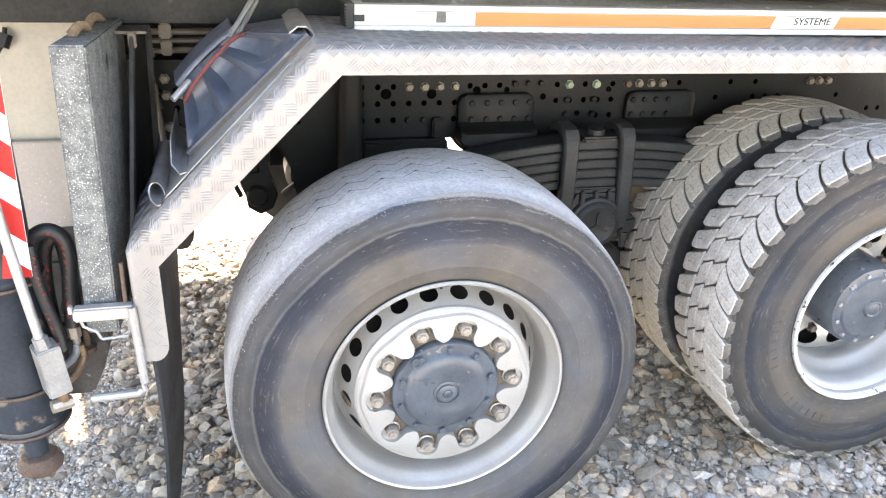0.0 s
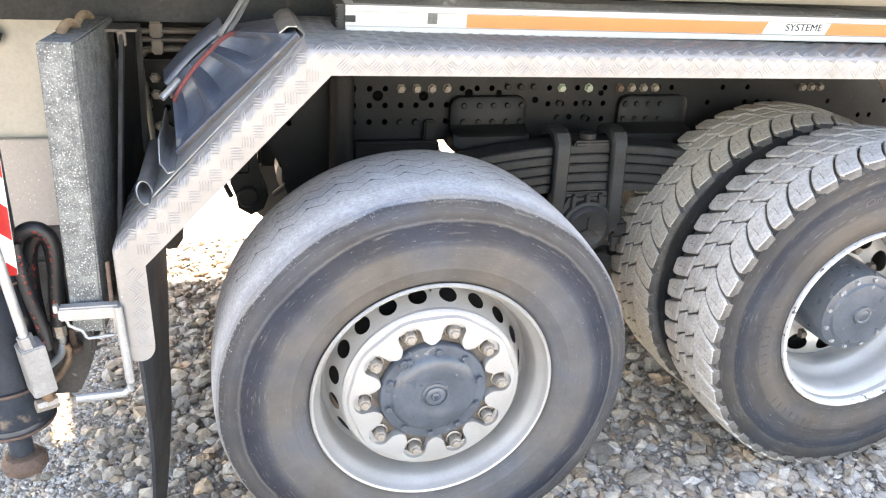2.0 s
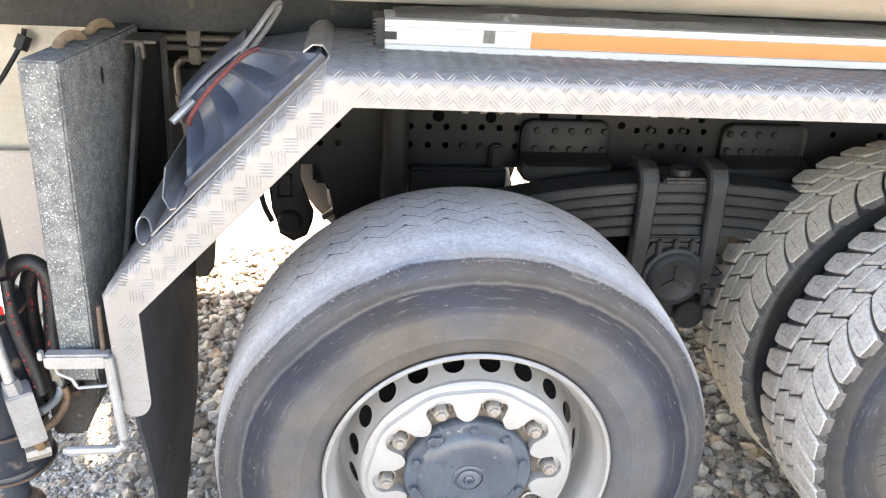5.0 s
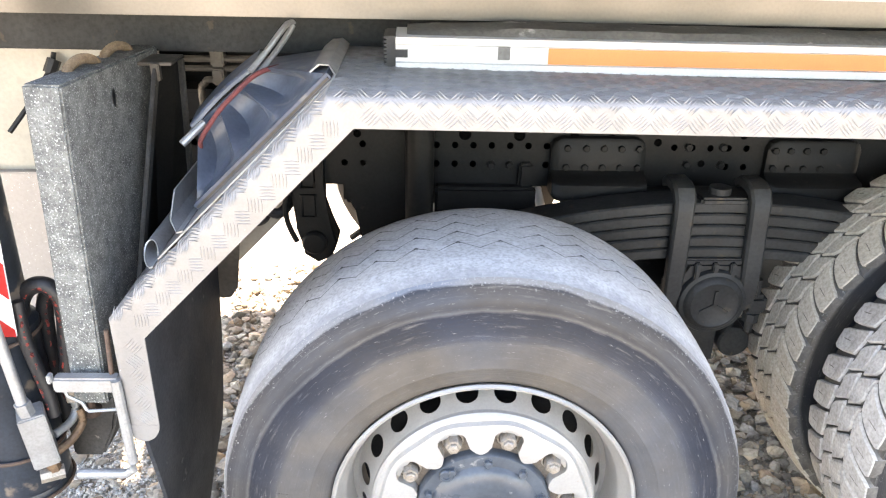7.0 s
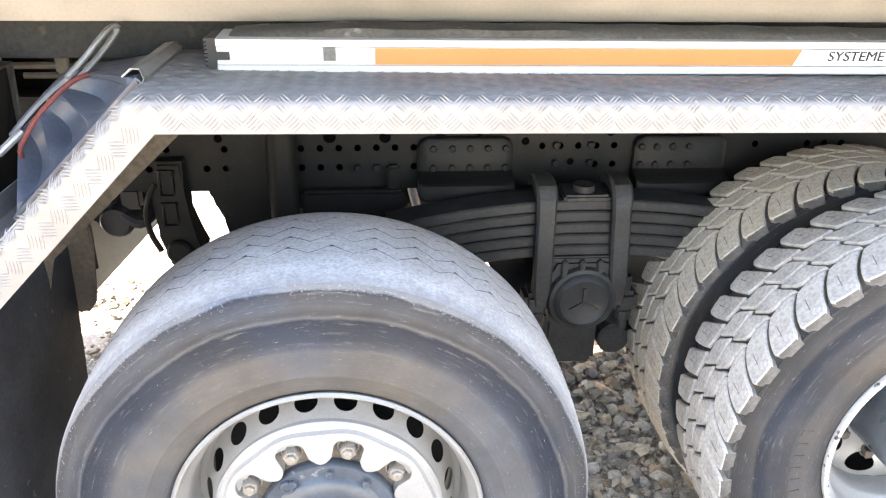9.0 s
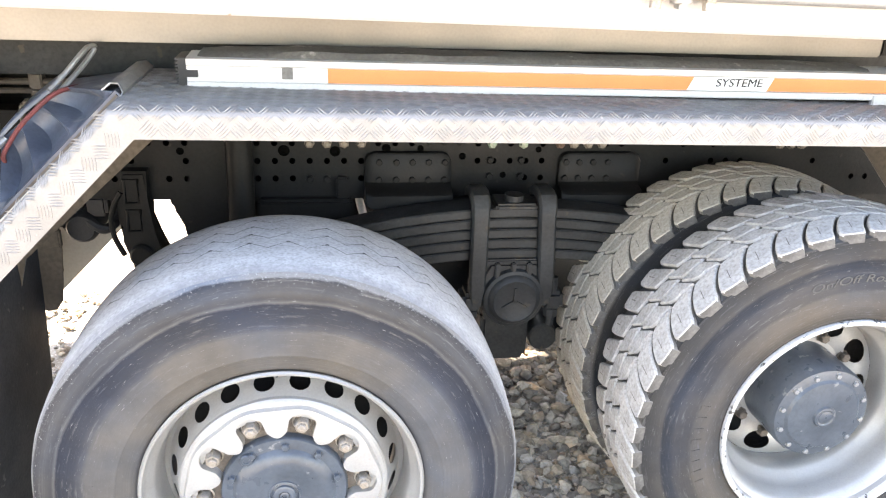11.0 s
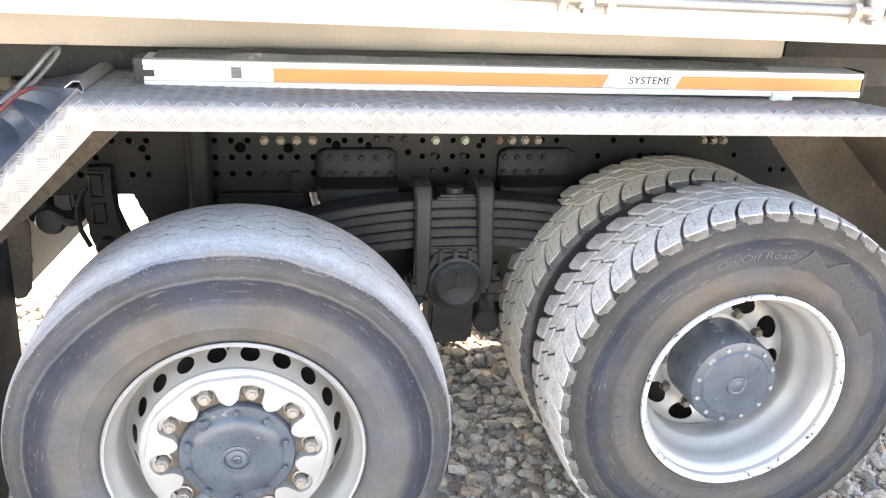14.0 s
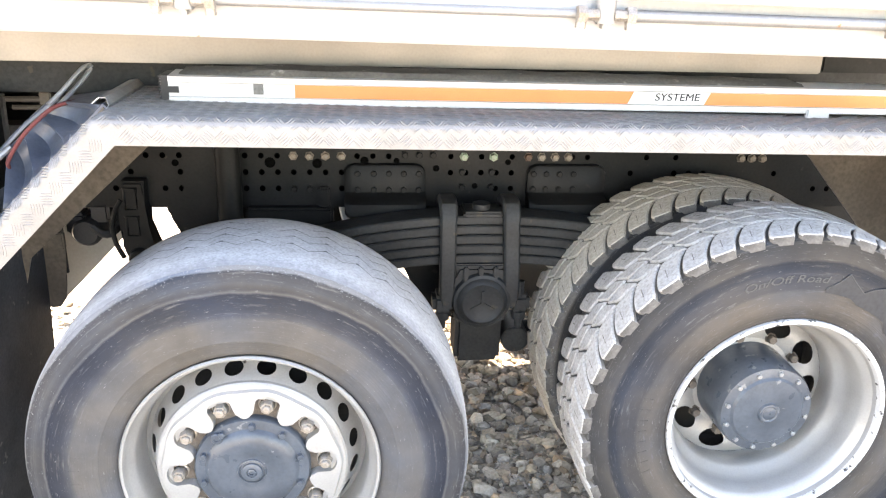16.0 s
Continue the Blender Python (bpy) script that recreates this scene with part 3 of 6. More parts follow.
def single_wheel():
    # rim well with its rolled flange
    bm = bmesh.new()
    lathe(bm, [(0.286, 2.004), (0.2945, 1.992), (0.2965, 1.984), (0.293, 1.979), (0.288, 1.981), (0.285, 1.99), (0.282, 2.004), (0.272, 2.014), (0.268, 2.03),
               (0.262, 2.06), (0.262, 2.10), (0.25, 2.12), (0.25, 2.30)], FX, FZ, 96)
    rim = part("wheel_rim", bm, SILVER, truck, "silver painted steel wheel rim")
    # pierced cone
    bm = bmesh.new()

    def cone(u, v):
        a = 2 * math.pi * u / 20
        r, y = 0.250 - 0.030 * v, 2.085 - 0.070 * v
        return (FX + r * math.cos(a), y, FZ + r * math.sin(a))
    holed(bm, cone, 20, 1, 0.30)
    lathe(bm, [(0.262, 2.095), (0.250, 2.085)], FX, FZ, 80)
    lathe(bm, [(0.220, 2.015), (0.219, 2.006), (0.214, 2.0005), (0.200, 2.0), (0.18, 2.0)], FX, FZ, 80)
    part("wheel_disc", bm, SILVER, rim)
    # face plate with a bay round each nut
    bm = bmesh.new()
    n = 300
    ph = math.atan2(0.675 - FZ, -0.063)
    inner, outer, low, rim_lo, rim_md = [], [], [], [], []
    for k in range(n):
        a = 2 * math.pi * k / n
        d = (a - ph) % (2 * math.pi / 10)
        d = min(d, 2 * math.pi / 10 - d) * 0.1675
        r = 0.1345 + 0.014 * max(0.0, (0.0526 - d) / 0.0216) ** 2
        if d < 0.0295:
            r = 0.165 + math.sqrt(max(0, 0.0295 ** 2 - d * d))
        elif d < 0.031:
            r = 0.150
        c, s = math.cos(a), math.sin(a)
        inner.append(bm.verts.new((FX + r * c, 1.990, FZ + r * s)))
        low.append(bm.verts.new((FX + (r - 0.003) * c, 2.012, FZ + (r - 0.003) * s)))
        wave = 0.2025 + 0.0025 * math.cos(10 * (a - ph))
        outer.append(bm.verts.new((FX + (wave - 0.004) * c, 1.9892, FZ + (wave - 0.004) * s)))
        rim_md.append(bm.verts.new((FX + wave * c, 1.9905, FZ + wave * s)))
        rim_lo.append(bm.verts.new((FX + (wave + 0.004) * c, 2.0005, FZ + (wave + 0.004) * s)))
    for k in range(n):
        q = (k + 1) % n
        bm.faces.new((outer[k], outer[q], inner[q], inner[k]))
        bm.faces.new((inner[k], inner[q], low[q], low[k]))
        bm.faces.new((rim_md[k], rim_md[q], outer[q], outer[k]))
        bm.faces.new((rim_lo[k], rim_lo[q], rim_md[q], rim_md[k]))
    part("face_plate", bm, SILVER, rim, "silver scalloped plate round the wheel nuts")
    bm = bmesh.new()
    lathe(bm, [(0.205, 2.012), (0.12, 2.012)], FX, FZ, 60)
    part("mounting_face", bm, BAY, rim, "dusty brown mounting face")
    bm = bmesh.new()
    lathe(bm, [(0.245, 2.16), (0.02, 2.16)], FX, FZ, 48)
    part("brake_drum", bm, BLACK, rim)
    part("valve_stem", rod(bmesh.new(), [(-0.010, 2.06, FZ + 0.258), (-0.010, 2.038, FZ + 0.252)], 0.0032, 8), BLACK, rim)
    first = None
    for k in range(10):
        a = ph - 2 * math.pi * k / 10
        x, z = FX + 0.1675 * math.cos(a), FZ + 0.1675 * math.sin(a)
        if not first:
            bm = bmesh.new()
            lathe(bm, [(0.021, 2.012), (0.021, 2.006), (0.0175, 2.004)], 0, 0, 20)
            lathe(bm, [(0.0165, 2.006), (0.0165, 1.988), (0.0145, 1.984), (0.0105, 1.984), (0.0105, 1.978), (0.0085, 1.976), (0.0005, 1.976)], 0, 0, 6)
            first = part("wheel_nut", bm, NUT, rim, "dirty steel wheel nut")
            first.location = (x, 0, z)
        else:
            again(first, pose(x, 0, z, 0, 17 * k, 0))
    # hub cover
    bm = bmesh.new()
    lathe(bm, [(0.1325, 2.012), (0.1325, 1.996), (0.129, 1.991), (0.107, 1.990), (0.103, 1.985), (0.096, 1.979), (0.078, 1.976), (0.06, 1.976), (0.048, 1.978), (0.03, 1.981),
               (0.024, 1.979), (0.0235, 1.974), (0.020, 1.972), (0.012, 1.972), (0.010, 1.977), (0.0005, 1.977)], FX, FZ, 72)
    cap = part("hub_cap", bm, HUB, truck, "dark blue-grey painted hub cover")
    bm = bmesh.new()
    lathe(bm, [(0.0105, 1.9775), (0.0105, 1.973), (0.0065, 1.9715), (0.0060, 1.9755), (0.0005, 1.9755)], FX, FZ, 6)
    part("socket_plug", bm, HUB, cap, "small hexagon socket plug")
    bm = bmesh.new()
    lathe(bm, [(0.0335, 1.9805), (0.0325, 1.9775), (0.0300, 1.9765), (0.0285, 1.9785), (0.0285, 1.9815)], FX, FZ, 48)
    part("centre_ring", bm, HUB, cap)
    bm = bmesh.new()
    lathe(bm, [(0.0135, 1.991), (0.0135, 1.984), (0.0115, 1.9815), (0.0065, 1.9815), (0.0055, 1.984), (0.0005, 1.984)], FX - 0.075, FZ + 0.087, 20)
    part("filler_plug", bm, HUB, cap)
    first = None
    for k in range(10):
        a = ph + 0.2 + 2 * math.pi * k / 10
        x, z = FX + 0.115 * math.cos(a), FZ + 0.115 * math.sin(a)
        if not first:
            bm = bmesh.new()
            bolt(bm, (0, 1.991, 0), 0.0078, 0.011)
            first = part("bolt", bm, HUB, cap)
            first.location = (x, 0, z)
        else:
            again(first, pose(x, 0, z, 0, 23 * k, 0))


def arc_bars(cx, cz, y, r, angles, w, h, name, material, parent):
    """Raised marks on a sidewall, one by one along an arc, set off from its surface."""
    for k, deg in enumerate(angles):
        bm = bmesh.new()
        t = Matrix.Translation((cx, 0, cz)) @ Matrix.Rotation(radians(-deg), 4, "Y") @ Matrix.Translation((r, 0, 0))
        box(bm, -h / 2, h / 2, y - 0.0002, y + 0.012, -w / 2, w / 2, 0.0, t)
        part(name, bm, material, parent)


big = single_tyre()
arc_bars(FX, FZ, 1.9668, 0.388, [172 + 5.2 * k for k in range(7)] + [308 + 5.6 * k for k in range(8)], 0.013, 0.022, "raised_mark", SIDE_SINGLE, big)
arc_bars(FX, FZ, 1.9672, 0.40, [88 + 2.4 * k for k in range(12)], 0.004, 0.010, "raised_mark", SIDE_SINGLE, big)
single_wheel()


def lug_block(outline, r0, r1, sipe=()):
    """One tread block: an outline in (along the tread, across) with a worn edge and a zigzag cut in its top."""
    bm = bmesh.new()
    n = len(outline)
    area = sum(outline[k][0] * outline[(k + 1) % n][1] - outline[(k + 1) % n][0] * outline[k][1] for k in range(n))
    turn = 1 if area > 0 else -1

    def inset(d):
        out = []
        for k in range(n):
            p, q, s = Vector(outline[k - 1]), Vector(outline[k]), Vector(outline[(k + 1) % n])
            e, f = (q - p).normalized(), (s - q).normalized()
            m = Vector((-e.y - f.y, e.x + f.x)) * turn
            m = m.normalized() if m.length > 1e-4 else Vector((-e.y, e.x)) * turn
            out.append(q + m * d)
        return out

    def at(u, v, r):
        rr = r - 0.16 * max(0, abs(v) - 0.07)
        return bm.verts.new((rr * math.sin(u / 0.5), v, rr * math.cos(u / 0.5)))
    rows = [[at(u, v, r) for u, v in inset(d)] for d, r in ((-0.001, r0), (0.0, r1 - 0.006), (0.0012, r1 - 0.0022), (0.0038, r1))]
    for k, (p, q) in enumerate(zip(rows, rows[1:])):
        for i in range(n):
            face = bm.faces.new((p[i], p[(i + 1) % n], q[(i + 1) % n], q[i]))
            ends = min(abs(outline[i][1]), abs(outline[(i + 1) % n][1]))
            # walls are coloured darker than the tops, so the gaps read dark
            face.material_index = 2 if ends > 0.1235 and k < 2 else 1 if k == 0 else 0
    bm.faces.new(rows[-1])
    for (u0, v0), (u1, v1) in zip(sipe, sipe[1:]):
        d = Vector((u1 - u0, v1 - v0)).normalized() * 0.0009
        bm.faces.new([at(u, v, r1 + 0.0005) for u, v in ((u0 - d.y, v0 + d.x), (u1 - d.y, v1 + d.x), (u1 + d.y, v1 - d.x), (u0 + d.y, v0 - d.x))]).material_index = 1
    bmesh.ops.recalc_face_normals(bm, faces=bm.faces[:])
    return bm


LUGS = 44
PITCH = 2 * math.pi * 0.5 / LUGS


def twin_tyre(y0, blocks, dusty=False, cx=RX, cz=RZ, k_size=1.0):
    y1 = y0 + 0.285
    ym = (y0 + y1) / 2
    half = [(0.276, 0.03), (0.284, 0.016), (0.30, 0.008), (0.33, 0.002), (0.365, 0.0), (0.40, 0.002), (0.43, 0.006), (0.434, 0.0045), (0.455, 0.008), (0.478, 0.0095), (0.489, 0.0115), (0.4925, 0.02), (0.495, 0.04), (0.497, 0.08), (0.498, 0.14)]
    prof = [(r, y0 + d) for r, d in half] + [(r, y1 - d) for r, d in reversed(half)]
    bm = bmesh.new()
    lathe(bm, [(r * k_size, y) for r, y in prof], cx, cz, 112)
    tyre = part("tyre", bm, SIDE_TWIN, truck, "black rubber drive tyre with coarse dusty lugs")
    w, p = 0.131, PITCH

    def banana(v0, v1, c0, c1, half0, half1, power, steps=7):
        """A block between two curves: the gap to the next one widens towards the shoulder."""
        left, right = [], []
        for k in range(steps + 1):
            f = k / steps
            v, c = v0 + (v1 - v0) * f, (c0 + (c1 - c0) * f ** power) * p
            h = (half0 + (half1 - half0) * f ** 0.7) * p
            if k == 0:
                h *= 0.80
            left.append((c - h, v + (0.002 if k == 0 else 0))), right.append((c + h, v + 0.004 * (f - 0.5)))
        cap = [((c1 + 0.12) * p, v1 + 0.007), ((c1 - 0.25) * p, v1 + 0.004)]
        foot = [((c0 - 0.1) * p, v0 + (0.005 if v0 > -0.1 else -0.001))]
        return left + cap[::-1] + right[::-1] + foot
    outer = banana(-w, -0.051, 0.0, 0.66, 0.415, 0.466, 1.7)
    outer_b = banana(-w, -0.051, 0.0, 0.42, 0.36, 0.455, 1.3)
    middle = banana(-0.045, -0.005, 0.36, -0.04, 0.466, 0.462, 0.9, 4)
    cut_o = [(0.10 * p, -0.108), (0.20 * p, -0.082)]
    cut_m = []

    def flip(line):
        return [(-u, -v) for u, v in line]
    rows = [(outer, 0.0, cut_o), (middle, 0.5, cut_m), (flip(middle), 0.5, flip(cut_m)), ([(u, -v) for u, v in outer_b], 0.25, [(u, -v) for u, v in cut_o])]
    for i, (outline, shift, cut) in enumerate(rows):
        if i not in blocks:
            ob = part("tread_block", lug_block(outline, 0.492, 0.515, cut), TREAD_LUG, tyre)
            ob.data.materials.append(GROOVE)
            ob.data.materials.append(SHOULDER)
            blocks[i] = ob.data
            bpy.data.objects.remove(ob)
        for k in range(LUGS):
            o = new("tread_block", blocks[i])
            o.parent = tyre
            if dusty:
                o.material_slots[0].link = "OBJECT"
                o.material_slots[0].material = TREAD_DUSTY
            o.matrix_basis = Matrix.Translation((cx, ym, cz)) @ Matrix.Rotation((k + shift) * 2 * math.pi / LUGS, 4, "Y") @ Matrix.Diagonal((k_size, 1, k_size, 1))
    return tyre


DISC_TURN = 0.4


def twin_wheel():
    bm = bmesh.new()
    lathe(bm, [(0.272, 2.056), (0.268, 2.07), (0.258, 2.078), (0.250, 2.092), (0.246, 2.13), (0.240, 2.155), (0.226, 2.168), (0.220, 2.18), (0.217, 2.21), (0.222, 2.225), (0.222, 2.238)], RX, RZ, 96)
    rim = part("wheel_rim", bm, SILVER, truck, "deep silver wheel rim with chipped paint")
    bm = bmesh.new()
    lathe(bm, [(0.274, 2.075), (0.2825, 2.062), (0.2855, 2.050), (0.284, 2.043), (0.279, 2.041), (0.274, 2.044), (0.2705, 2.058)], RX, RZ, 96)
    part("flange", bm, CHIPPED, rim, "silver rim edge with chipped paint")
    bm = bmesh.new()

    def dish(u, v):
        a = 2 * math.pi * (u + DISC_TURN) / 10
        r, y = 0.222 - 0.082 * v, 2.238 - 0.012 * math.sin(math.pi * v)
        return (RX + r * math.cos(a), y, RZ + r * math.sin(a))
    holed(bm, dish, 10, 1, 0.34)
    lathe(bm, [(0.140, 2.238), (0.12, 2.238)], RX, RZ, 60)
    part("wheel_disc", bm, SILVER, rim)
    bm = bmesh.new()
    lathe(bm, [(0.24, 2.36), (0.02, 2.36)], RX, RZ, 48)
    part("brake_drum", bm, BLACK, rim)
    bm = bmesh.new()
    lathe(bm, [(0.132, 2.262), (0.128, 2.24), (0.126, 2.115), (0.123, 2.108), (0.121, 2.100), (0.110, 2.097), (0.098, 2.096), (0.092, 2.090), (0.05, 2.086), (0.03, 2.086),
               (0.027, 2.080), (0.022, 2.079), (0.018, 2.081), (0.012, 2.079), (0.0005, 2.079)], RX, RZ, 64)
    cap = part("hub_cap", bm, HUB, truck, "dark blue-grey painted axle hub")
    first = None
    for k in range(12):
        a = 0.35 + 2 * math.pi * k / 12
        x, z = RX + 0.109 * math.cos(a), RZ + 0.109 * math.sin(a)
        if not first:
            bm = bmesh.new()
            bolt(bm, (0, 2.099, 0), 0.0065, 0.008)
            first = part("bolt", bm, ZINC, cap)
            first.location = (x, 0, z)
        else:
            again(first, pose(x, 0, z, 0, 31 * k, 0))
    first = None
    for k in range(10):
        a = 2 * math.pi * (k + 0.5 + DISC_TURN) / 10
        x, z = RX + 0.150 * math.cos(a), RZ + 0.150 * math.sin(a)
        if not first:
            bm = bmesh.new()
            bolt(bm, (0, 2.236, 0), 0.013, 0.02)
            first = part("wheel_nut", bm, BAY, rim, "dull brown wheel nut")
            first.location = (x, 0, z)
        else:
            again(first, pose(x, 0, z, 0, 19 * k, 0))


twin_wheel()


# ---- chassis ----
HX, HZ, PX, PZ = 0.054, 1.077, 0.047, 0.050


def chassis():
    bm = bmesh.new()
    k0, nu = -22, 80
    rows = 5
    rng = random.Random(4)
    skip = set()
    for i in range(nu):
        k = k0 + i
        for j in range(rows):
            r = j - 3                                   # 0 is the row of the light bolts
            keep = r in (-2, -1, 0) and not (-7 < k < -4)
            if r == 0 and 0 <= k <= 3 or r == -2 and 0 <= k <= 2:
                keep = False
            if k < -6 and rng.random() < 0.25:
                keep = False
            if 4 < k < 9 or 15 < k < 20:
                keep = keep and r == 0 and rng.random() < 0.5
            if k >= 9:
                keep = keep and rng.random() < 0.4
            if not keep:
                skip.add((i, j))
    holed(bm, lambda u, v: (HX + PX * (k0 - 0.5 + u), 2.737, HZ + (PZ * (v - 3.5) if v >= 1 else -2.5 * PZ - 0.027 * (1 - v))), nu, rows, 0.18, skip, 16)
    x0, x1 = HX + PX * (k0 - 0.5), HX + PX * (k0 + nu - 0.5)
    box(bm, x0, x1, 2.739, 2.82, 0.917, 0.925)
    box(bm, x0, x1, 2.739, 2.82, 1.152, 1.16)
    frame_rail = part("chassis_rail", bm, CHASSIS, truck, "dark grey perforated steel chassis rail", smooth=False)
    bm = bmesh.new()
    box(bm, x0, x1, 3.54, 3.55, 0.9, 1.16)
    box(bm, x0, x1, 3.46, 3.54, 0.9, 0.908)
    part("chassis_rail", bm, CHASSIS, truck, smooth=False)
    # added sheet behind the web: keeps the holes dark, one slot lets light through
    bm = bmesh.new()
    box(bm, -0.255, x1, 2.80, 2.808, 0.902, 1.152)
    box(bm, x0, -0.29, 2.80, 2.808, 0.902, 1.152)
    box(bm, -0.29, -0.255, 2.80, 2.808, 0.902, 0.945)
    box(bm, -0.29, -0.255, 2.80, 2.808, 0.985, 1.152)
    part("rail_liner", bm, CAVITY, truck, "added black sheet that keeps the rail holes dark", smooth=False)
    # bolts
    def row(points, material, r, h, label=""):
        first = None
        for x, z, y in points:
            if not first:
                bm = bmesh.new()
                bolt(bm, (0, 0, 0), r, h)
                first = part("bolt", bm, material, frame_rail, label)
                first.location = (x, y, z)
            else:
                again(first, pose(x, y, z, 0, rng.random() * 60, 0))
    row([(HX + PX * k, HZ, 2.737) for k in range(4)] + [(0.803, HZ, 2.737), (0.845, HZ, 2.737), (0.886, HZ, 2.737)] + [(1.44, HZ, 2.737), (1.475, HZ, 2.737), (1.51, HZ, 2.737)], DULLBOLT, 0.0115, 0.014, "pale zinc bolt head")
    row([(0.564, HZ, 2.737), (0.655, HZ, 2.737)], GREENBOLT, 0.0115, 0.014, "bolt head with green paint mark")
    row([(0.762, HZ, 2.737)], RUST, 0.0115, 0.014, "rusty bolt head")
    row([(x, z, 2.737) for z in (1.03, 0.983) for x in (0.56, 0.65)] + [(x, 1.082, 2.737) for x in (0.385, 0.428, 0.47)] + [(x, 0.976, 2.737) for x in (0.054, 0.101, 0.148)], CHASSIS, 0.010, 0.012)
    row([(x, z, 2.712) for z in (1.031, 0.981) for x in (0.243, 0.291, 0.336, 0.381, 0.426)] + [(x, z, 2.712) for z in (1.031, 0.984) for x in (0.776, 0.815, 0.856, 0.90)], CHASSIS, 0.009, 0.010)
    row([(x, z, 2.737) for x in (-0.63, -0.583) for z in (1.11, 1.064)] + [(-0.629, 0.975, 2.737)], DULLBOLT, 0.012, 0.014, "dirty bolt head")
    # larger holes between the rows, drawn as black discs for the dark inside
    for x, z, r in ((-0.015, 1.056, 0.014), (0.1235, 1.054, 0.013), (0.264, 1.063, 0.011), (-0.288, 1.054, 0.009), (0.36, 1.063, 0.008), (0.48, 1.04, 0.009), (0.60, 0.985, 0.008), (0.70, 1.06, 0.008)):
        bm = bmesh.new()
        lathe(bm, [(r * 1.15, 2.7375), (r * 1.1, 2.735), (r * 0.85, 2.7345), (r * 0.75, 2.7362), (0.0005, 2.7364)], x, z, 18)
        part("grommet", bm, CAVITY, frame_rail, "black disc drawn in place of a dark hole")
    # gusset plates for the spring stops
    for xa, xb in ((0.204, 0.446), (0.760, 1.002)):
        bm = bmesh.new()
        prof = [(2.737, 1.056), (2.714, 1.056), (2.710, 1.050), (2.710, 0.972), (2.700, 0.962), (2.672, 0.955), (2.664, 0.946), (2.662, 0.91), (2.672, 0.900), (2.737, 0.896)]
        rows_ = []
        for x, cut in ((xa, 0.022), (xa + 0.008, 0.008), (xa + 0.026, 0.0), (xb - 0.026, 0.0), (xb - 0.008, 0.008), (xb, 0.022)):
            mid_z = 0.976
            rows_.append([bm.verts.new((x, min(2.737, y + cut * 0.3), z - cut if z > mid_z + 0.03 else z + cut * 0.7 if z < 0.93 else z)) for y, z in prof])
        for p_, q_ in zip(rows_, rows_[1:]):
            for i in range(len(prof) - 1):
                bm.faces.new((p_[i], p_[i + 1], q_[i + 1], q_[i]))
        bm.faces.new(rows_[0]), bm.faces.new(rows_[-1][::-1])
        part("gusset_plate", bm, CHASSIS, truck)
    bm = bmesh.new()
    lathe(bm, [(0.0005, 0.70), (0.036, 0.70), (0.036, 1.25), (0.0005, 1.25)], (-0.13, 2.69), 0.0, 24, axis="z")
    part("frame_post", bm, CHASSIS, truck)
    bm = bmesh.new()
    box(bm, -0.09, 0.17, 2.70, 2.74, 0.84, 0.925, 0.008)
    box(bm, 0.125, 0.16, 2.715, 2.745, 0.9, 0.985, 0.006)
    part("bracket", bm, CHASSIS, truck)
    # hanging shackle in front of the single wheel
    bm = bmesh.new()
    slab(bm, [(-0.436, 1.01), (-0.372, 1.01), (-0.374, 0.94), (-0.376, 0.87), (-0.358, 0.812), (-0.342, 0.772), (-0.358, 0.73), (-0.395, 0.712), (-0.43, 0.735), (-0.436, 0.775), (-0.440, 0.815), (-0.452, 0.855), (-0.458, 0.91), (-0.446, 0.955)], 2.69, 2.77, 0.008)
    for za, zb in ((0.845, 0.905), (0.925, 0.99)):
        rod(bm, [(-0.43, 2.689, za), (-0.43, 2.689, zb), (-0.395, 2.689, zb), (-0.395, 2.689, za), (-0.43, 2.689, za)], 0.005, 6)
    lathe(bm, [(0.032, 2.70), (0.032, 2.678), (0.026, 2.672), (0.0005, 2.672)], -0.402, 0.775, 20)
    part("shackle", bm, CHASSIS, truck)
    bm = bmesh.new()
    rod(bm, smooth_line([(-0.440, 2.69, 0.955), (-0.458, 2.69, 0.925), (-0.472, 2.69, 0.88), (-0.468, 2.69, 0.826), (-0.448, 2.69, 0.775)], 5), 0.0075, 8)
    part("shackle_strap", bm, CHASSIS, truck)
    bm = bmesh.new()
    slab(bm, [(-0.335, 0.924), (-0.330, 0.895), (-0.312, 0.872), (-0.306, 0.84), (-0.290, 0.815), (-0.288, 0.76), (-0.27, 0.70), (-0.15, 0.70), (-0.15, 0.924)], 2.765, 2.785, 0.006)
    part("hanger_plate", bm, CHASSIS, truck)
    bm = bmesh.new()
    lathe(bm, [(0.0005, 2.72), (0.035, 2.72), (0.045, 2.735), (0.045, 2.84), (0.0005, 2.85)], -0.562, 0.842, 20)
    box(bm, -0.545, -0.49, 2.73, 2.80, 0.87, 0.93, 0.01)
    box(bm, -0.62, -0.56, 2.73, 2.80, 0.83, 0.90, 0.01)
    part("brake_valve", bm, BLACK, truck, "black brake valve")
    bm = bmesh.new()
    slab(bm, [(-0.66, 0.95), (-0.566, 0.975), (-0.566, 0.846), (-0.577, 0.74), (-0.583, 0.70), (-0.60, 0.676), (-0.622, 0.672), (-0.66, 0.69)], 2.566, 2.572, 0.001)
    box(bm, -0.606, -0.56, 2.545, 2.566, 0.856, 0.905, 0.004)
    box(bm, -0.66, -0.65, 2.46, 2.572, 0.66, 0.95, 0.002)
    part("inner_stay", bm, PLATE_BACK, truck, "dirty grey-brown stay plate of the fender")
    bm = bmesh.new()
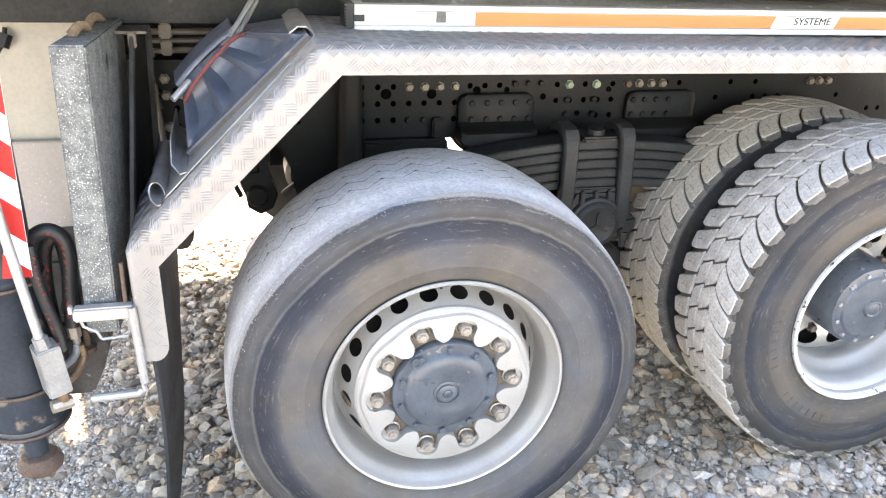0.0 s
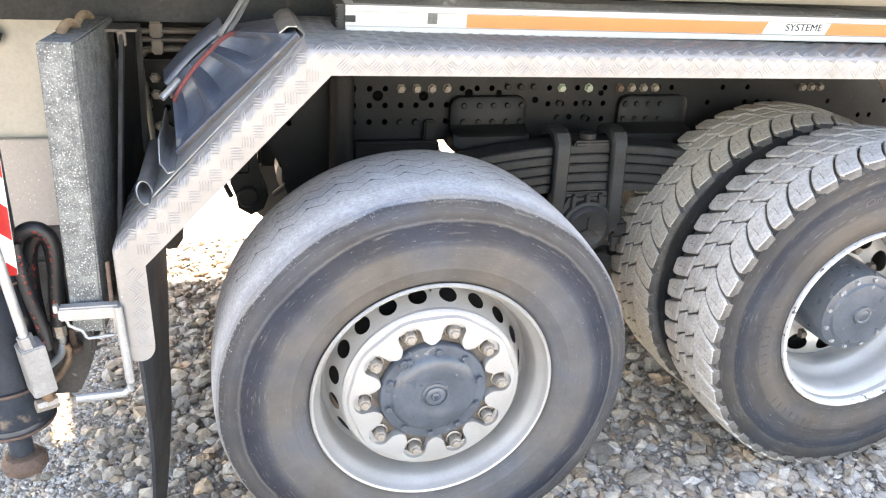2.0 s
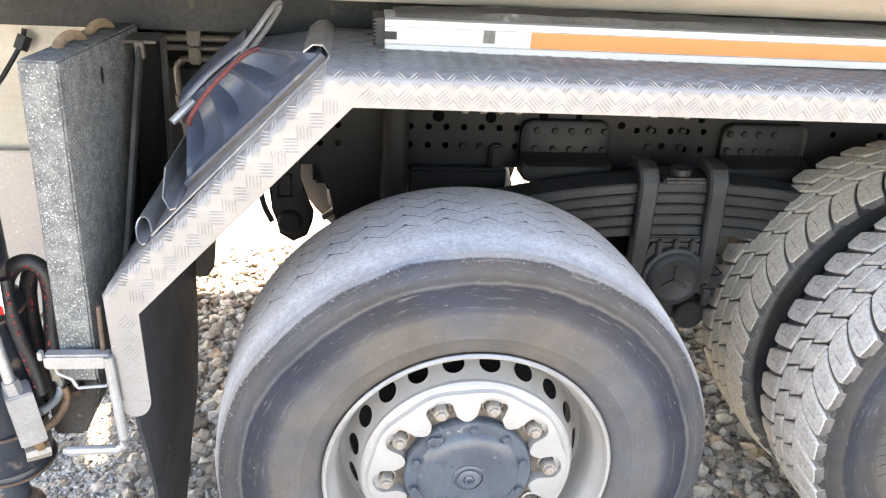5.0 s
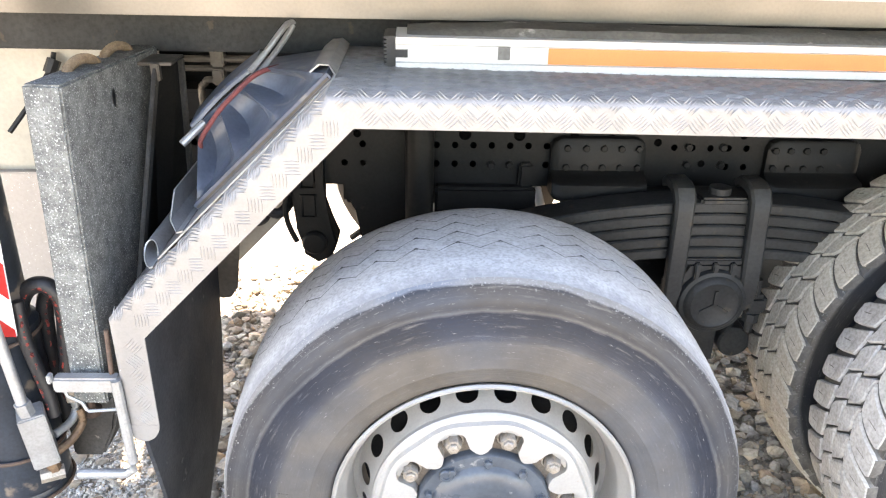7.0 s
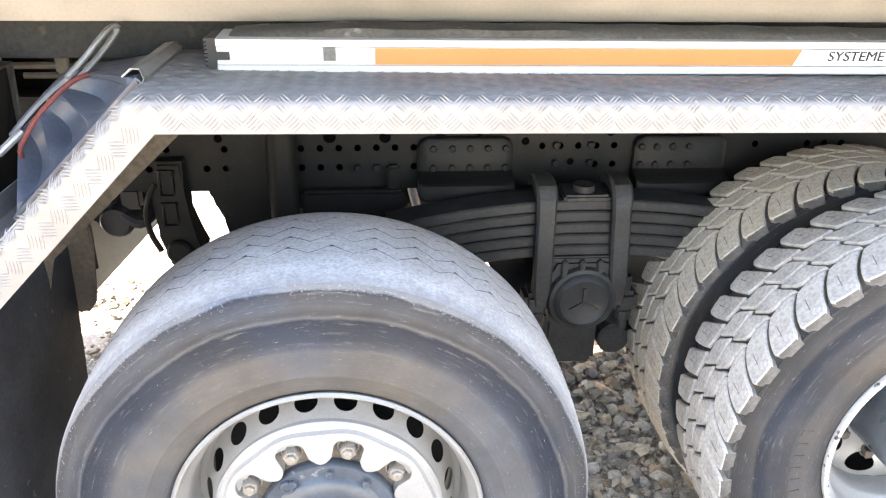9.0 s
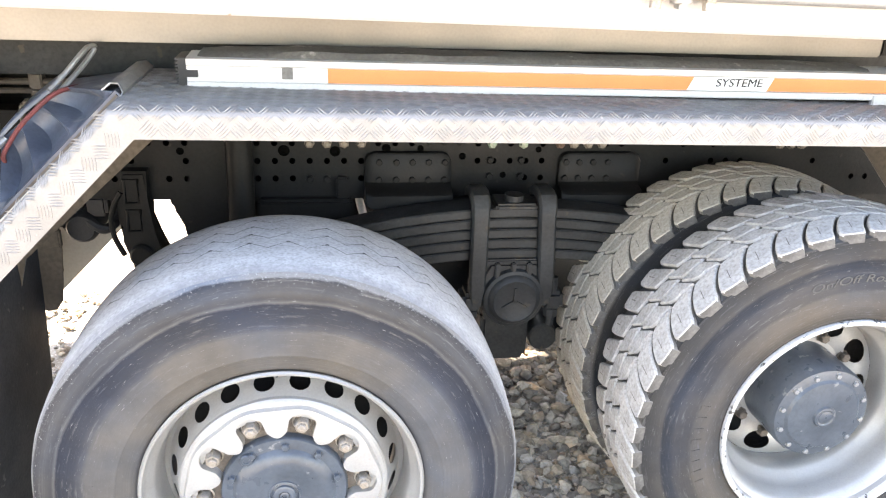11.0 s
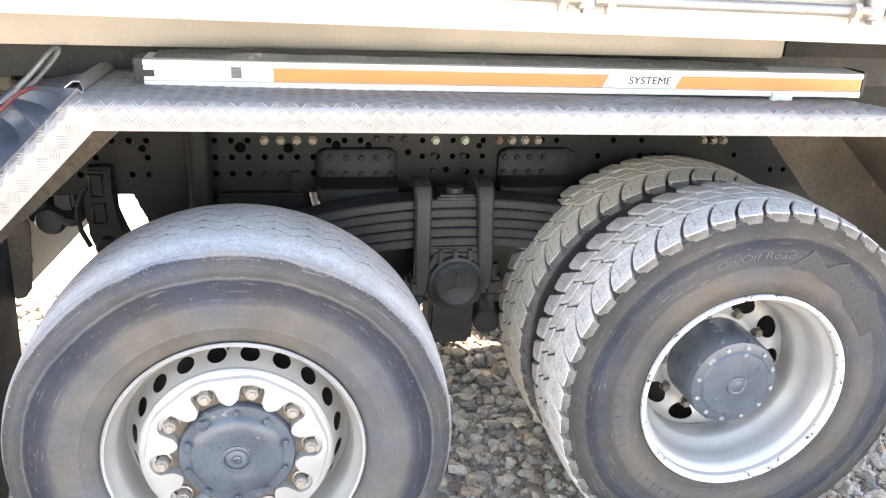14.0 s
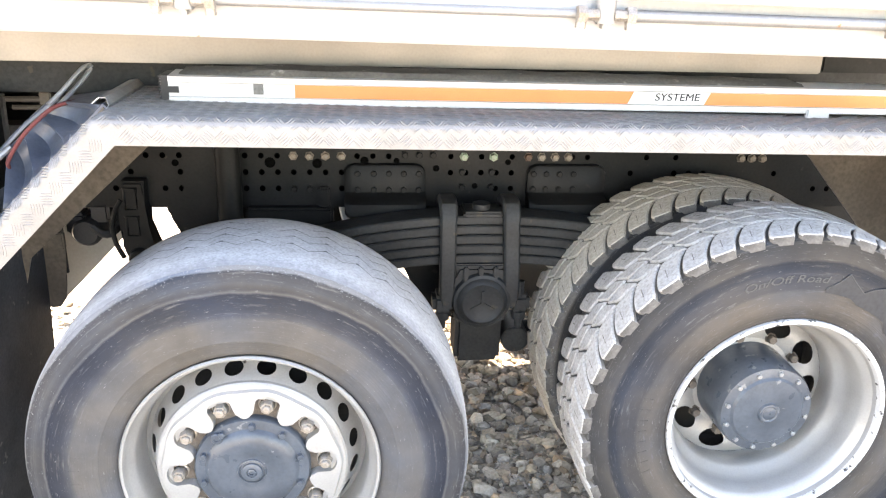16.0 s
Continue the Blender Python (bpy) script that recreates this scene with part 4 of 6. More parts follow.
    slab(bm, [(-0.74, 0.53), (-0.69, 0.58), (-0.60, 0.672), (-0.50, 0.776), (-0.50, 0.94), (-0.74, 0.94)], 2.90, 2.906, 0.001)
    part("inner_sheet", bm, GALV, truck, "pale grey sheet with a slanting lower edge")
    # dark subframe above the chassis
    bm = bmesh.new()
    box(bm, -2.0, 3.0, 2.56, 2.60, 1.285, 1.40, 0.006)
    part("subframe", bm, SPRING, truck, "dark grey subframe beam")
    # axle beams
    for x, z in ((FX, FZ), (RX, RZ)):
        bm = bmesh.new()
        lathe(bm, [(0.0005, 2.42), (0.09, 2.42), (0.085, 2.7), (0.08, 3.1), (0.13, 3.16), (0.13, 3.36), (0.08, 3.42), (0.085, 4.0), (0.0005, 4.0)], x, z, 24)
        part("axle", bm, CHASSIS, truck)
    # cross tube of the bogie, hanger brackets, differential and torque rods
    bm = bmesh.new()
    lathe(bm, [(0.0005, 2.62), (0.075, 2.62), (0.075, 3.8), (0.0005, 3.8)], 0.606, 0.692, 20)
    part("cross_tube", bm, CHASSIS, truck)
    for x, y in ((0.6, 2.68), (0.6, 3.62)):
        bm = bmesh.new()
        slab(bm, [(x - 0.22, 0.92), (x + 0.17, 0.92), (x + 0.14, 0.70), (x + 0.10, 0.60), (x + 0.09, 0.56), (x - 0.055, 0.56), (x - 0.095, 0.575), (x - 0.13, 0.60), (x - 0.20, 0.70), (x - 0.24, 0.78)], y, y + 0.10, 0.012)
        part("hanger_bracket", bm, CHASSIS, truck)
    bm = bmesh.new()
    box(bm, 0.548, 0.696, 2.66, 2.80, 0.415, 0.578, 0.014)
    rod(bm, [(0.60, 2.72, 0.51), (0.80, 2.73, 0.50), (1.22, 2.74, 0.44)], 0.028, 12)
    lathe(bm, [(0.0005, 2.645), (0.040, 2.645), (0.045, 2.65), (0.045, 2.78), (0.0005, 2.78)], 0.74, 0.50, 18)
    part("torque_rod", bm, SPRING, truck, "dark grey torque rod")
    bm = bmesh.new()
    lathe(bm, [(0.0005, 2.95), (0.10, 2.96), (0.17, 3.04), (0.2, 3.2), (0.17, 3.36), (0.10, 3.44), (0.0005, 3.45)], RX, RZ, 24)
    part("differential", bm, CHASSIS, truck)
    # unseen dark box, added to block the bright ground beyond the chassis
    bm = bmesh.new()
    box(bm, -0.1, 1.6, 2.95, 3.42, 0.86, 1.12, 0.05)
    part("drive_housing", bm, CHASSIS, truck)
    # far tyres: shade under the truck is put into a near-black colour
    for x, z, y0, y1, r in ((FX, FZ, 4.06, 4.44, 0.522), (RX, RZ, 3.76, 4.05, 0.515), (RX, RZ, 4.08, 4.37, 0.515)):
        bm = bmesh.new()
        lathe(bm, [(0.28, y0 + 0.02), (0.36, y0), (0.45, y0 + 0.006), (r - 0.02, y0 + 0.025), (r, y0 + 0.09), (r, y1 - 0.09), (r - 0.02, y1 - 0.025), (0.45, y1 - 0.006), (0.36, y1), (0.28, y1 - 0.02)], x, z, 48)
        lathe(bm, [(0.29, y0 + 0.1), (0.0005, y0 + 0.1)], x, z, 24)
        part("tyre", bm, BLACK, truck, "far-side tyre, coloured near-black for the shade there")


chassis()


def leaf_spring():
    cx = 0.6
    bm = bmesh.new()
    box(bm, 0.53, 0.68, 2.60, 2.70, 0.58, 0.80, 0.02)
    slab(bm, [(0.525, 0.80), (0.685, 0.80), (0.675, 0.755), (0.69, 0.70), (0.68, 0.62), (0.53, 0.62), (0.52, 0.70), (0.537, 0.755)], 2.535, 2.62, 0.012)
    for x in (0.556, 0.60, 0.644):
        box(bm, x - 0.007, x + 0.007, 2.522, 2.54, 0.735, 0.80, 0.003)
    box(bm, 0.50, 0.72, 2.535, 2.62, 0.79, 0.806, 0.004)
    saddle = part("spring_saddle", bm, SPRING, truck, "cast grey spring saddle with round hub")
    bm = bmesh.new()
    lathe(bm, [(0.088, 2.56), (0.088, 2.53), (0.084, 2.522), (0.075, 2.519), (0.070, 2.511), (0.060, 2.506), (0.054, 2.510), (0.0005, 2.511)], 0.606, 0.692, 48)
    hubc = part("trunnion_cap", bm, SPRING, saddle)
    bm = bmesh.new()
    for a in (90, 210, 330):
        box(bm, -0.004, 0.004, 2.5055, 2.512, 0.0, 0.04, 0, Matrix.Translation((0.606, 0, 0.692)) @ Matrix.Rotation(radians(a - 90), 4, "Y"))
    part("raised_mark", bm, SPRING, saddle)
    for x in (0.492, 0.724):
        bm = bmesh.new()
        box(bm, x - 0.030, x + 0.030, 2.53, 2.61, 0.648, 0.705, 0.012)
        lathe(bm, [(0.0005, -0.05), (0.011, -0.05), (0.012, -0.02), (0.021, -0.02), (0.021, 0.004), (0.013, 0.004), (0.013, 0.10), (0.0005, 0.10)], (x, 2.553), 0.645, 8, axis="z")
        part("clamp_lug", bm, SPRING, saddle)
    spring = None
    for i in range(5):
        bm = bmesh.new()
        top = 0.950 - 0.0298 * i
        xl, xr = 0.12 + 0.045 * max(0, i - 1), 1.08 - 0.045 * max(0, i - 1)
        prev = None
        n = 26
        for k in range(n + 1):
            x = xl + (xr - xl) * k / n
            z = top - 0.052 * ((x - cx) / 0.45) ** 2
            taper = 0.62 + 0.38 * min(1, 6 * min(k, n - k) / n)
            w = 0.0272
            ring = [bm.verts.new(p) for p in ((x, 2.548, z - 0.004), (x, 2.552, z), (x, 2.638, z), (x, 2.638, z - w), (x, 2.552, z - w), (x, 2.548, z - w + 0.004))]
            if prev:
                for a in range(6):
                    bm.faces.new((prev[a], prev[(a + 1) % 6], ring[(a + 1) % 6], ring[a]))
            else:
                bm.faces.new(ring)
            prev = ring
        bm.faces.new(prev[::-1])
        if spring is None:
            spring = part("leaf_spring", bm, SPRING, truck, "grey leaf spring pack of five leaves")
        else:
            part("leaf", bm, SPRING, spring)
    for xt, xb in ((0.500, 0.503), (0.682, 0.697)):
        path = [(2.532, 0.675, 0.011), (2.528, 0.72, 0.017), (2.524, 0.80, 0.018), (2.523, 0.93, 0.018), (2.528, 0.962, 0.019), (2.545, 0.984, 0.02), (2.575, 0.992, 0.02), (2.62, 0.99, 0.02), (2.645, 0.975, 0.02)]
        bm = bmesh.new()
        prev = None
        for i, (y, z, hw) in enumerate(path):
            (y0, z0, _), (y1, z1, _) = path[max(0, i - 1)], path[min(len(path) - 1, i + 1)]
            d = Vector((0, y1 - y0, z1 - z0)).normalized()
            nrm = Vector((0, -d.z, d.y)) * 0.018
            c = Vector((xb + (xt - xb) * min(1, (z - 0.675) / 0.25), y, z))
            X = Vector((hw * 1.3, 0, 0))
            ring = [bm.verts.new(q) for q in (c - X, c - X * 0.75 + nrm * 0.35, c + X * 0.75 + nrm * 0.35, c + X, c + X - nrm, c - X - nrm)]
            if prev:
                for a in range(6):
                    bm.faces.new((prev[a], prev[(a + 1) % 6], ring[(a + 1) % 6], ring[a]))
            else:
                bm.faces.new(ring)
            prev = ring
        bm.faces.new(prev[::-1])
        part("u_bolt", bm, SPRING, spring)
    bm = bmesh.new()
    box(bm, 0.545, 0.66, 2.545, 2.64, 0.942, 0.962, 0.006)
    lathe(bm, [(0.026, 0.0), (0.026, 0.016), (0.0005, 0.016)], (0.60, 2.585), 0.962, 18, axis="z")
    part("clamp_plate", bm, SPRING, spring)


leaf_spring()

# ---- fender of tread plate ----
FY0, TH = 2.035, 0.004
BACK = (2.45, 2.45, 2.46, 2.48, 2.48, 2.48)          # inner side of the fender
LIP = (0.02, 0.085, 0.11, 0.16, 0.2, 0.2)
EDGE = [(-0.681, 0.687), (-0.683, 0.911), (-0.280, 1.322), (1.60, 1.309), (2.01, 0.902), (2.01, 0.65)]
WIDTH = (0.062, 0.068, 0.052, 0.070, 0.070)


def offset_line(line, widths):
    """The inner edge of the folded flange: each stretch moved inwards by its width."""
    segs = []
    for (a, b), w in zip(zip(line, line[1:]), widths):
        d = Vector((b[0] - a[0], b[1] - a[1])).normalized()
        nrm = Vector((d.y, -d.x))
        segs.append((Vector(a) + w * nrm, d))
    out = [segs[0][0]]
    for (p, d), (q, e) in zip(segs, segs[1:]):
        t = ((q - p).x * e.y - (q - p).y * e.x) / (d.x * e.y - d.y * e.x)
        out.append(p + t * d)
    p, d = segs[-1]
    out.append(p + d * (Vector(line[-1]) - Vector(line[-2])).length)
    return [tuple(v) for v in out]


INNER = offset_line(EDGE, WIDTH)


def tread_bars(frames):
    """The raised bars of the tread plate: groups of five, crosswise; frames: origin, two unit ways, normal, two lengths."""
    V, F = [], []
    g, L, w, h = 0.031, 0.0150, 0.0019, 0.0011
    for o, u, v, nrm, lu, lv in frames:
        o, u, v, nrm = Vector(o), Vector(u).normalized(), Vector(v).normalized(), Vector(nrm).normalized()
        nu, nv = int(lu / g), int(lv / g + 0.35)
        for i in range(nu):
            for j in range(max(1, nv)):
                c = o + u * (g * (i + 0.5) + (lu - nu * g) / 2) + v * (lv * (j + 0.5) / max(1, nv))
                s = 1 if (i + j) % 2 else -1
                a, b = (u + s * v).normalized(), (u - s * v).normalized()
                for k in (-2, -1, 0, 1, 2):
                    m = c + b * (0.0056 * k)
                    q = len(V)
                    V += [m - a * L, m - b * w, m + a * L, m + b * w, m - a * L * 0.5 + nrm * h, m + a * L * 0.5 + nrm * h]
                    F += [(q, q + 1, q + 4), (q + 1, q + 2, q + 5), (q + 1, q + 5, q + 4), (q + 2, q + 3, q + 5), (q + 3, q, q + 4), (q + 3, q + 4, q + 5)]
    me = bpy.data.meshes.new("raised_bars")
    me.from_pydata([tuple(v) for v in V], [], F)
    return me


SAG = 0.03


def fender():
    bm = bmesh.new()
    n = 6
    R = 0.016

    def sheet(t):
        cols = []
        for (ex, ez), (ix, iz), FY1, lip in zip(EDGE, INNER, BACK, LIP):
            e, i = Vector((ex, ez)), Vector((ix, iz))
            d = (i - e)
            dl = d.length
            d.normalize()
            pts = [(i + 0 * d, FY0 + t)]
            for k in range(n + 1):
                a = math.pi / 2 * k / n
                pts.append((e + d * (R - (R - t) * math.sin(a)), FY0 + R - (R - t) * math.cos(a)))
            pts.append((e + d * t, FY1 - R))
            pts.append((e + d * t, FY1 - t))
            pts.append((e + d * lip * (dl / 0.07 if dl > 0.071 else 1.0), FY1 - t))
            cols.append([Vector((p.x, y, p.y)) for p, y in pts])
        for k in (-3, -2, -1):
            cols[3][k].z -= SAG
        steps = 12
        top = [[p.lerp(q, j / steps) for p, q in zip(cols[2], cols[3])] for j in range(1, steps)]
        return [[bm.verts.new(p) for p in col] for col in cols[:3] + top + cols[3:]]
    a, b = sheet(0.0), sheet(TH)
    for c0, c1 in zip(a, a[1:]):
        for i in range(len(c0) - 1):
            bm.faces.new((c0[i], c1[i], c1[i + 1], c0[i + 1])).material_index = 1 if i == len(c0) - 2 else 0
    for c0, c1 in zip(b, b[1:]):
        for i in range(len(c0) - 1):
            bm.faces.new((c0[i], c0[i + 1], c1[i + 1], c1[i]))
    for j in range(len(a) - 1):
        for i in (0, -1):
            bm.faces.new((a[j][i], b[j][i], b[j + 1][i], a[j + 1][i]))
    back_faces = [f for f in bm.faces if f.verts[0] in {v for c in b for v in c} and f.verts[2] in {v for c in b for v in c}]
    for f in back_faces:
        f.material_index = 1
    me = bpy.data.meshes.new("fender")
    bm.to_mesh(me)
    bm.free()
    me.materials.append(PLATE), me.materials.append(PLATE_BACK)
    ob = hang("fender", me, None, truck, "angular aluminium tread-plate fender, bright and scuffed")
    # rounded foot of the front leg
    bm = bmesh.new()
    pts = [EDGE[0]] + [(-0.650 + 0.031 * math.cos(t), 0.687 + 0.038 * math.sin(t)) for t in (math.pi + math.pi * k / 10 for k in range(1, 10))] + [(INNER[0][0], 0.687)]
    slab(bm, pts, FY0, FY0 + TH)
    part("foot", bm, PLATE, ob)
    frames = []
    for k in range(4):
        p, q = Vector(EDGE[k]), Vector(EDGE[k + 1])
        pi, qi = Vector(INNER[k]), Vector(INNER[k + 1])
        d = (q - p).normalized()
        nrm2 = Vector((d.y, -d.x))
        o = p + nrm2 * 0.018
        lead = max(0, (pi - p).dot(d))
        L = (q - p).length - lead - max(0, (q - qi).dot(d))
        o2 = o + d * lead
        frames.append(((o2.x, FY0, o2.y), (d.x, 0, d.y), (nrm2.x, 0, nrm2.y), (0, -1, 0), L, WIDTH[k] - 0.020))
        if k in (1, 2):
            fold = p + nrm2 * (R * 0.293)
            across = (Vector((nrm2.x, 0, nrm2.y)) - Vector((0, 1, 0))).normalized()
            start = Vector((fold.x, FY0 + R * 0.293, fold.y)) - across * 0.006
            frames.append((tuple(start), (d.x, 0, d.y), tuple(across), (-nrm2.x, -1, -nrm2.y), (q - p).length, 0.012))
            depth, run = min(BACK[k:k + 2]) - FY0 - 0.03, (q - p).length
            pieces = 1 if k == 1 else int(run / 0.062)
            for j in range(pieces):
                o3, fall = p + d * (run * j / pieces), 0.0 if k == 1 else SAG / 0.43 * (j + 0.5) / pieces
                frames.append(((o3.x, FY0 + 0.014, o3.y), (d.x, 0, d.y), (0, 1, -fall), (-nrm2.x, 0, -nrm2.y), run / pieces, depth))
    tagged(hang("tread_pattern", tread_bars(frames), PLATE, ob, smooth=False), kind="stuff")
    return ob


fender()

# rubber flap behind the front leg
bm = bmesh.new()
prev = None
for k in range(13):
    t = k / 12
    z = 0.90 - 0.89 * t
    x = -0.652 + 0.018 * math.sin(3 * t) - 0.045 * t
    yo = 2.045 + 0.21 * max(0.0, (t - 0.28) / 0.72)
    yi = 2.565 - 0.285 * max(0.0, (t - 0.66) / 0.34)
    ym = (yo + yi) / 2
    bow = 0.016 * math.sin(2.6 * t)
    ring = [bm.verts.new((x + dx, y, z)) for dx, y in ((0, yo), (0.015 + bow, ym), (0.03 - 0.03 * t, yi), (0.022 - 0.03 * t, yi), (0.007 + bow, ym), (-0.008, yo))]
    if prev:
        for a in range(6):
            bm.faces.new((prev[a], prev[(a + 1) % 6], ring[(a + 1) % 6], ring[a]))
    else:
        bm.faces.new(ring)
    prev = ring
bm.faces.new(prev[::-1])
part("mud_flap", bm, FLAP, truck, "black rubber mud flap, scuffed")

# ---- aluminium rail with the orange stripe ----
RY, RZ0, RZ1 = 2.267, 1.313, 1.376


def side_rail():
    x0, x1 = -0.176, 1.60

    def lay(x):
        return -0.009 * (x - x0) / (x1 - x0)
    bm = bmesh.new()
    prof = [(RY + 0.004, 1.313), (RY, 1.315), (RY, 1.328), (RY + 0.004, 1.330), (RY + 0.004, 1.360), (RY, 1.362), (RY, 1.374), (RY + 0.004, 1.376), (RY + 0.09, 1.378), (RY + 0.09, 1.313)]
    a = [bm.verts.new((x0, y, z)) for y, z in prof]
    b = [bm.verts.new((x1, y, z + lay(x1))) for y, z in prof]
    for i in range(len(prof)):
        j = (i + 1) % len(prof)
        bm.faces.new((a[i], a[j], b[j], b[i]))
    bm.faces.new(a), bm.faces.new(b[::-1])
    rail = part("side_rail", bm, ALU, truck, "white aluminium rail with orange reflective stripe")
    bm = bmesh.new()

    def strip(xa, xb, za, zb, shear=0.0, y=RY + 0.0022):
        vs = [(xa, y, za + lay(xa)), (xb, y, za + lay(xb)), (xb + shear, y, zb + lay(xb)), (xa + shear, y, zb + lay(xa))]
        f = bmesh.new()
        p = [f.verts.new(v) for v in vs]
        q = [f.verts.new((x, yy + 0.0015, z)) for x, yy, z in vs]
        f.faces.new(p), f.faces.new(q[::-1])
        for i in range(4):
            f.faces.new((p[i], q[i], q[(i + 1) % 4], p[(i + 1) % 4]))
        return f
    part("stripe", strip(0.105, 0.918, 1.3305, 1.3595, 0.0), ORANGE, rail, "orange reflective stripe", smooth=False)
    part("stripe", strip(1.078, x1 - 0.002, 1.3305, 1.3595, 0.0), ORANGE, rail, "orange reflective stripe", smooth=False)
    part("label", strip(0.892, 1.082, 1.3302, 1.3598, 0.014, RY + 0.0008), WHITEMARK, rail, "white lettered label", smooth=False)
    txt = bpy.data.curves.new("lettering", "FONT")
    txt.body, txt.size, txt.extrude, txt.shear = "SYSTEME", 1.0, 0.008, 0.1
    tob = bpy.data.objects.new("lettering", txt)
    me = bpy.data.meshes.new_from_object(tob)
    bpy.data.objects.remove(tob)
    for v in me.vertices:
        v.co = Vector((0.957 + v.co.x * 0.0287, RY + 0.0002 + v.co.z * 0.0245, 1.3395 + lay(1.0) + v.co.y * 0.0255))
    bold = bmesh.new()
    for shift in (0.0, 0.0007):
        n0 = len(bold.verts)
        bold.from_mesh(me)
        bold.verts.ensure_lookup_table()
        for v in bold.verts[n0:]:
            v.co += Vector((shift, -shift * 0.1, shift * 0.4))
    bold.to_mesh(me)
    bold.free()
    hang("lettering", me, BLACK, rail, "black lettering", smooth=False)
    bm.free()
    bm = bmesh.new()
    teeth = [(x0 - 0.001, 1.376), (x0 - 0.001, 1.313)]
    for k in range(9):
        teeth += [(x0 - 0.016, 1.315 + 0.0068 * k), (x0 - 0.022, 1.3165 + 0.0068 * k), (x0 - 0.022, 1.3195 + 0.0068 * k), (x0 - 0.016, 1.321 + 0.0068 * k)]
    slab(bm, teeth, RY + 0.004, RY + 0.088)
    part("end_cap", bm, BLACK, rail, "black ribbed rubber end", smooth=False)
    bm = bmesh.new()
    box(bm, x0 - 0.002, x0 + 0.022, RY - 0.0005, RY + 0.006, 1.338, 1.352)
    part("catch", bm, BLACK, rail)
    bm = bmesh.new()
    box(bm, x1 - 0.001, x1 + 0.012, RY + 0.002, RY + 0.09, 1.308, 1.371, 0.003)
    part("end_cap", bm, BLACK, rail)
    for xc in (0.029, 1.377):
        bm = bmesh.new()
        box(bm, xc - 0.03, xc + 0.03, RY - 0.005, RY + 0.01, 1.300 + lay(xc), 1.327 + lay(xc), 0.003)
        part("clip", bm, ALU, rail)
    bm = bmesh.new()
    box(bm, 0.012, 0.034, RY + 0.001, RY + 0.006, 1.336, 1.359)
    part("label", bm, SEAL, rail, "torn grey sticker")
    # rubber skirt on top of the rail
    bm = bmesh.new()
    prev = None
    for k in range(31):
        x = x0 + 0.02 + (x1 - x0 - 0.28) * k / 30
        z = 1.379 + lay(x) + 0.010 * min(1, k / 4) * (1 - 0.85 * (k / 30) ** 2) + 0.0012 * math.sin(k * 1.7)
        ring = [bm.verts.new(p) for p in ((x, RY + 0.012, 1.374 + lay(x)), (x, RY + 0.03, z), (x, RY + 0.11, z + 0.002), (x, RY + 0.11, 1.37))]
        if prev:
            for a in range(3):
                bm.faces.new((prev[a], prev[a + 1], ring[a + 1], ring[a]))
        prev = ring
    part("sealing_strip", bm, SEAL, rail, "dusty grey rubber strip")


side_rail()

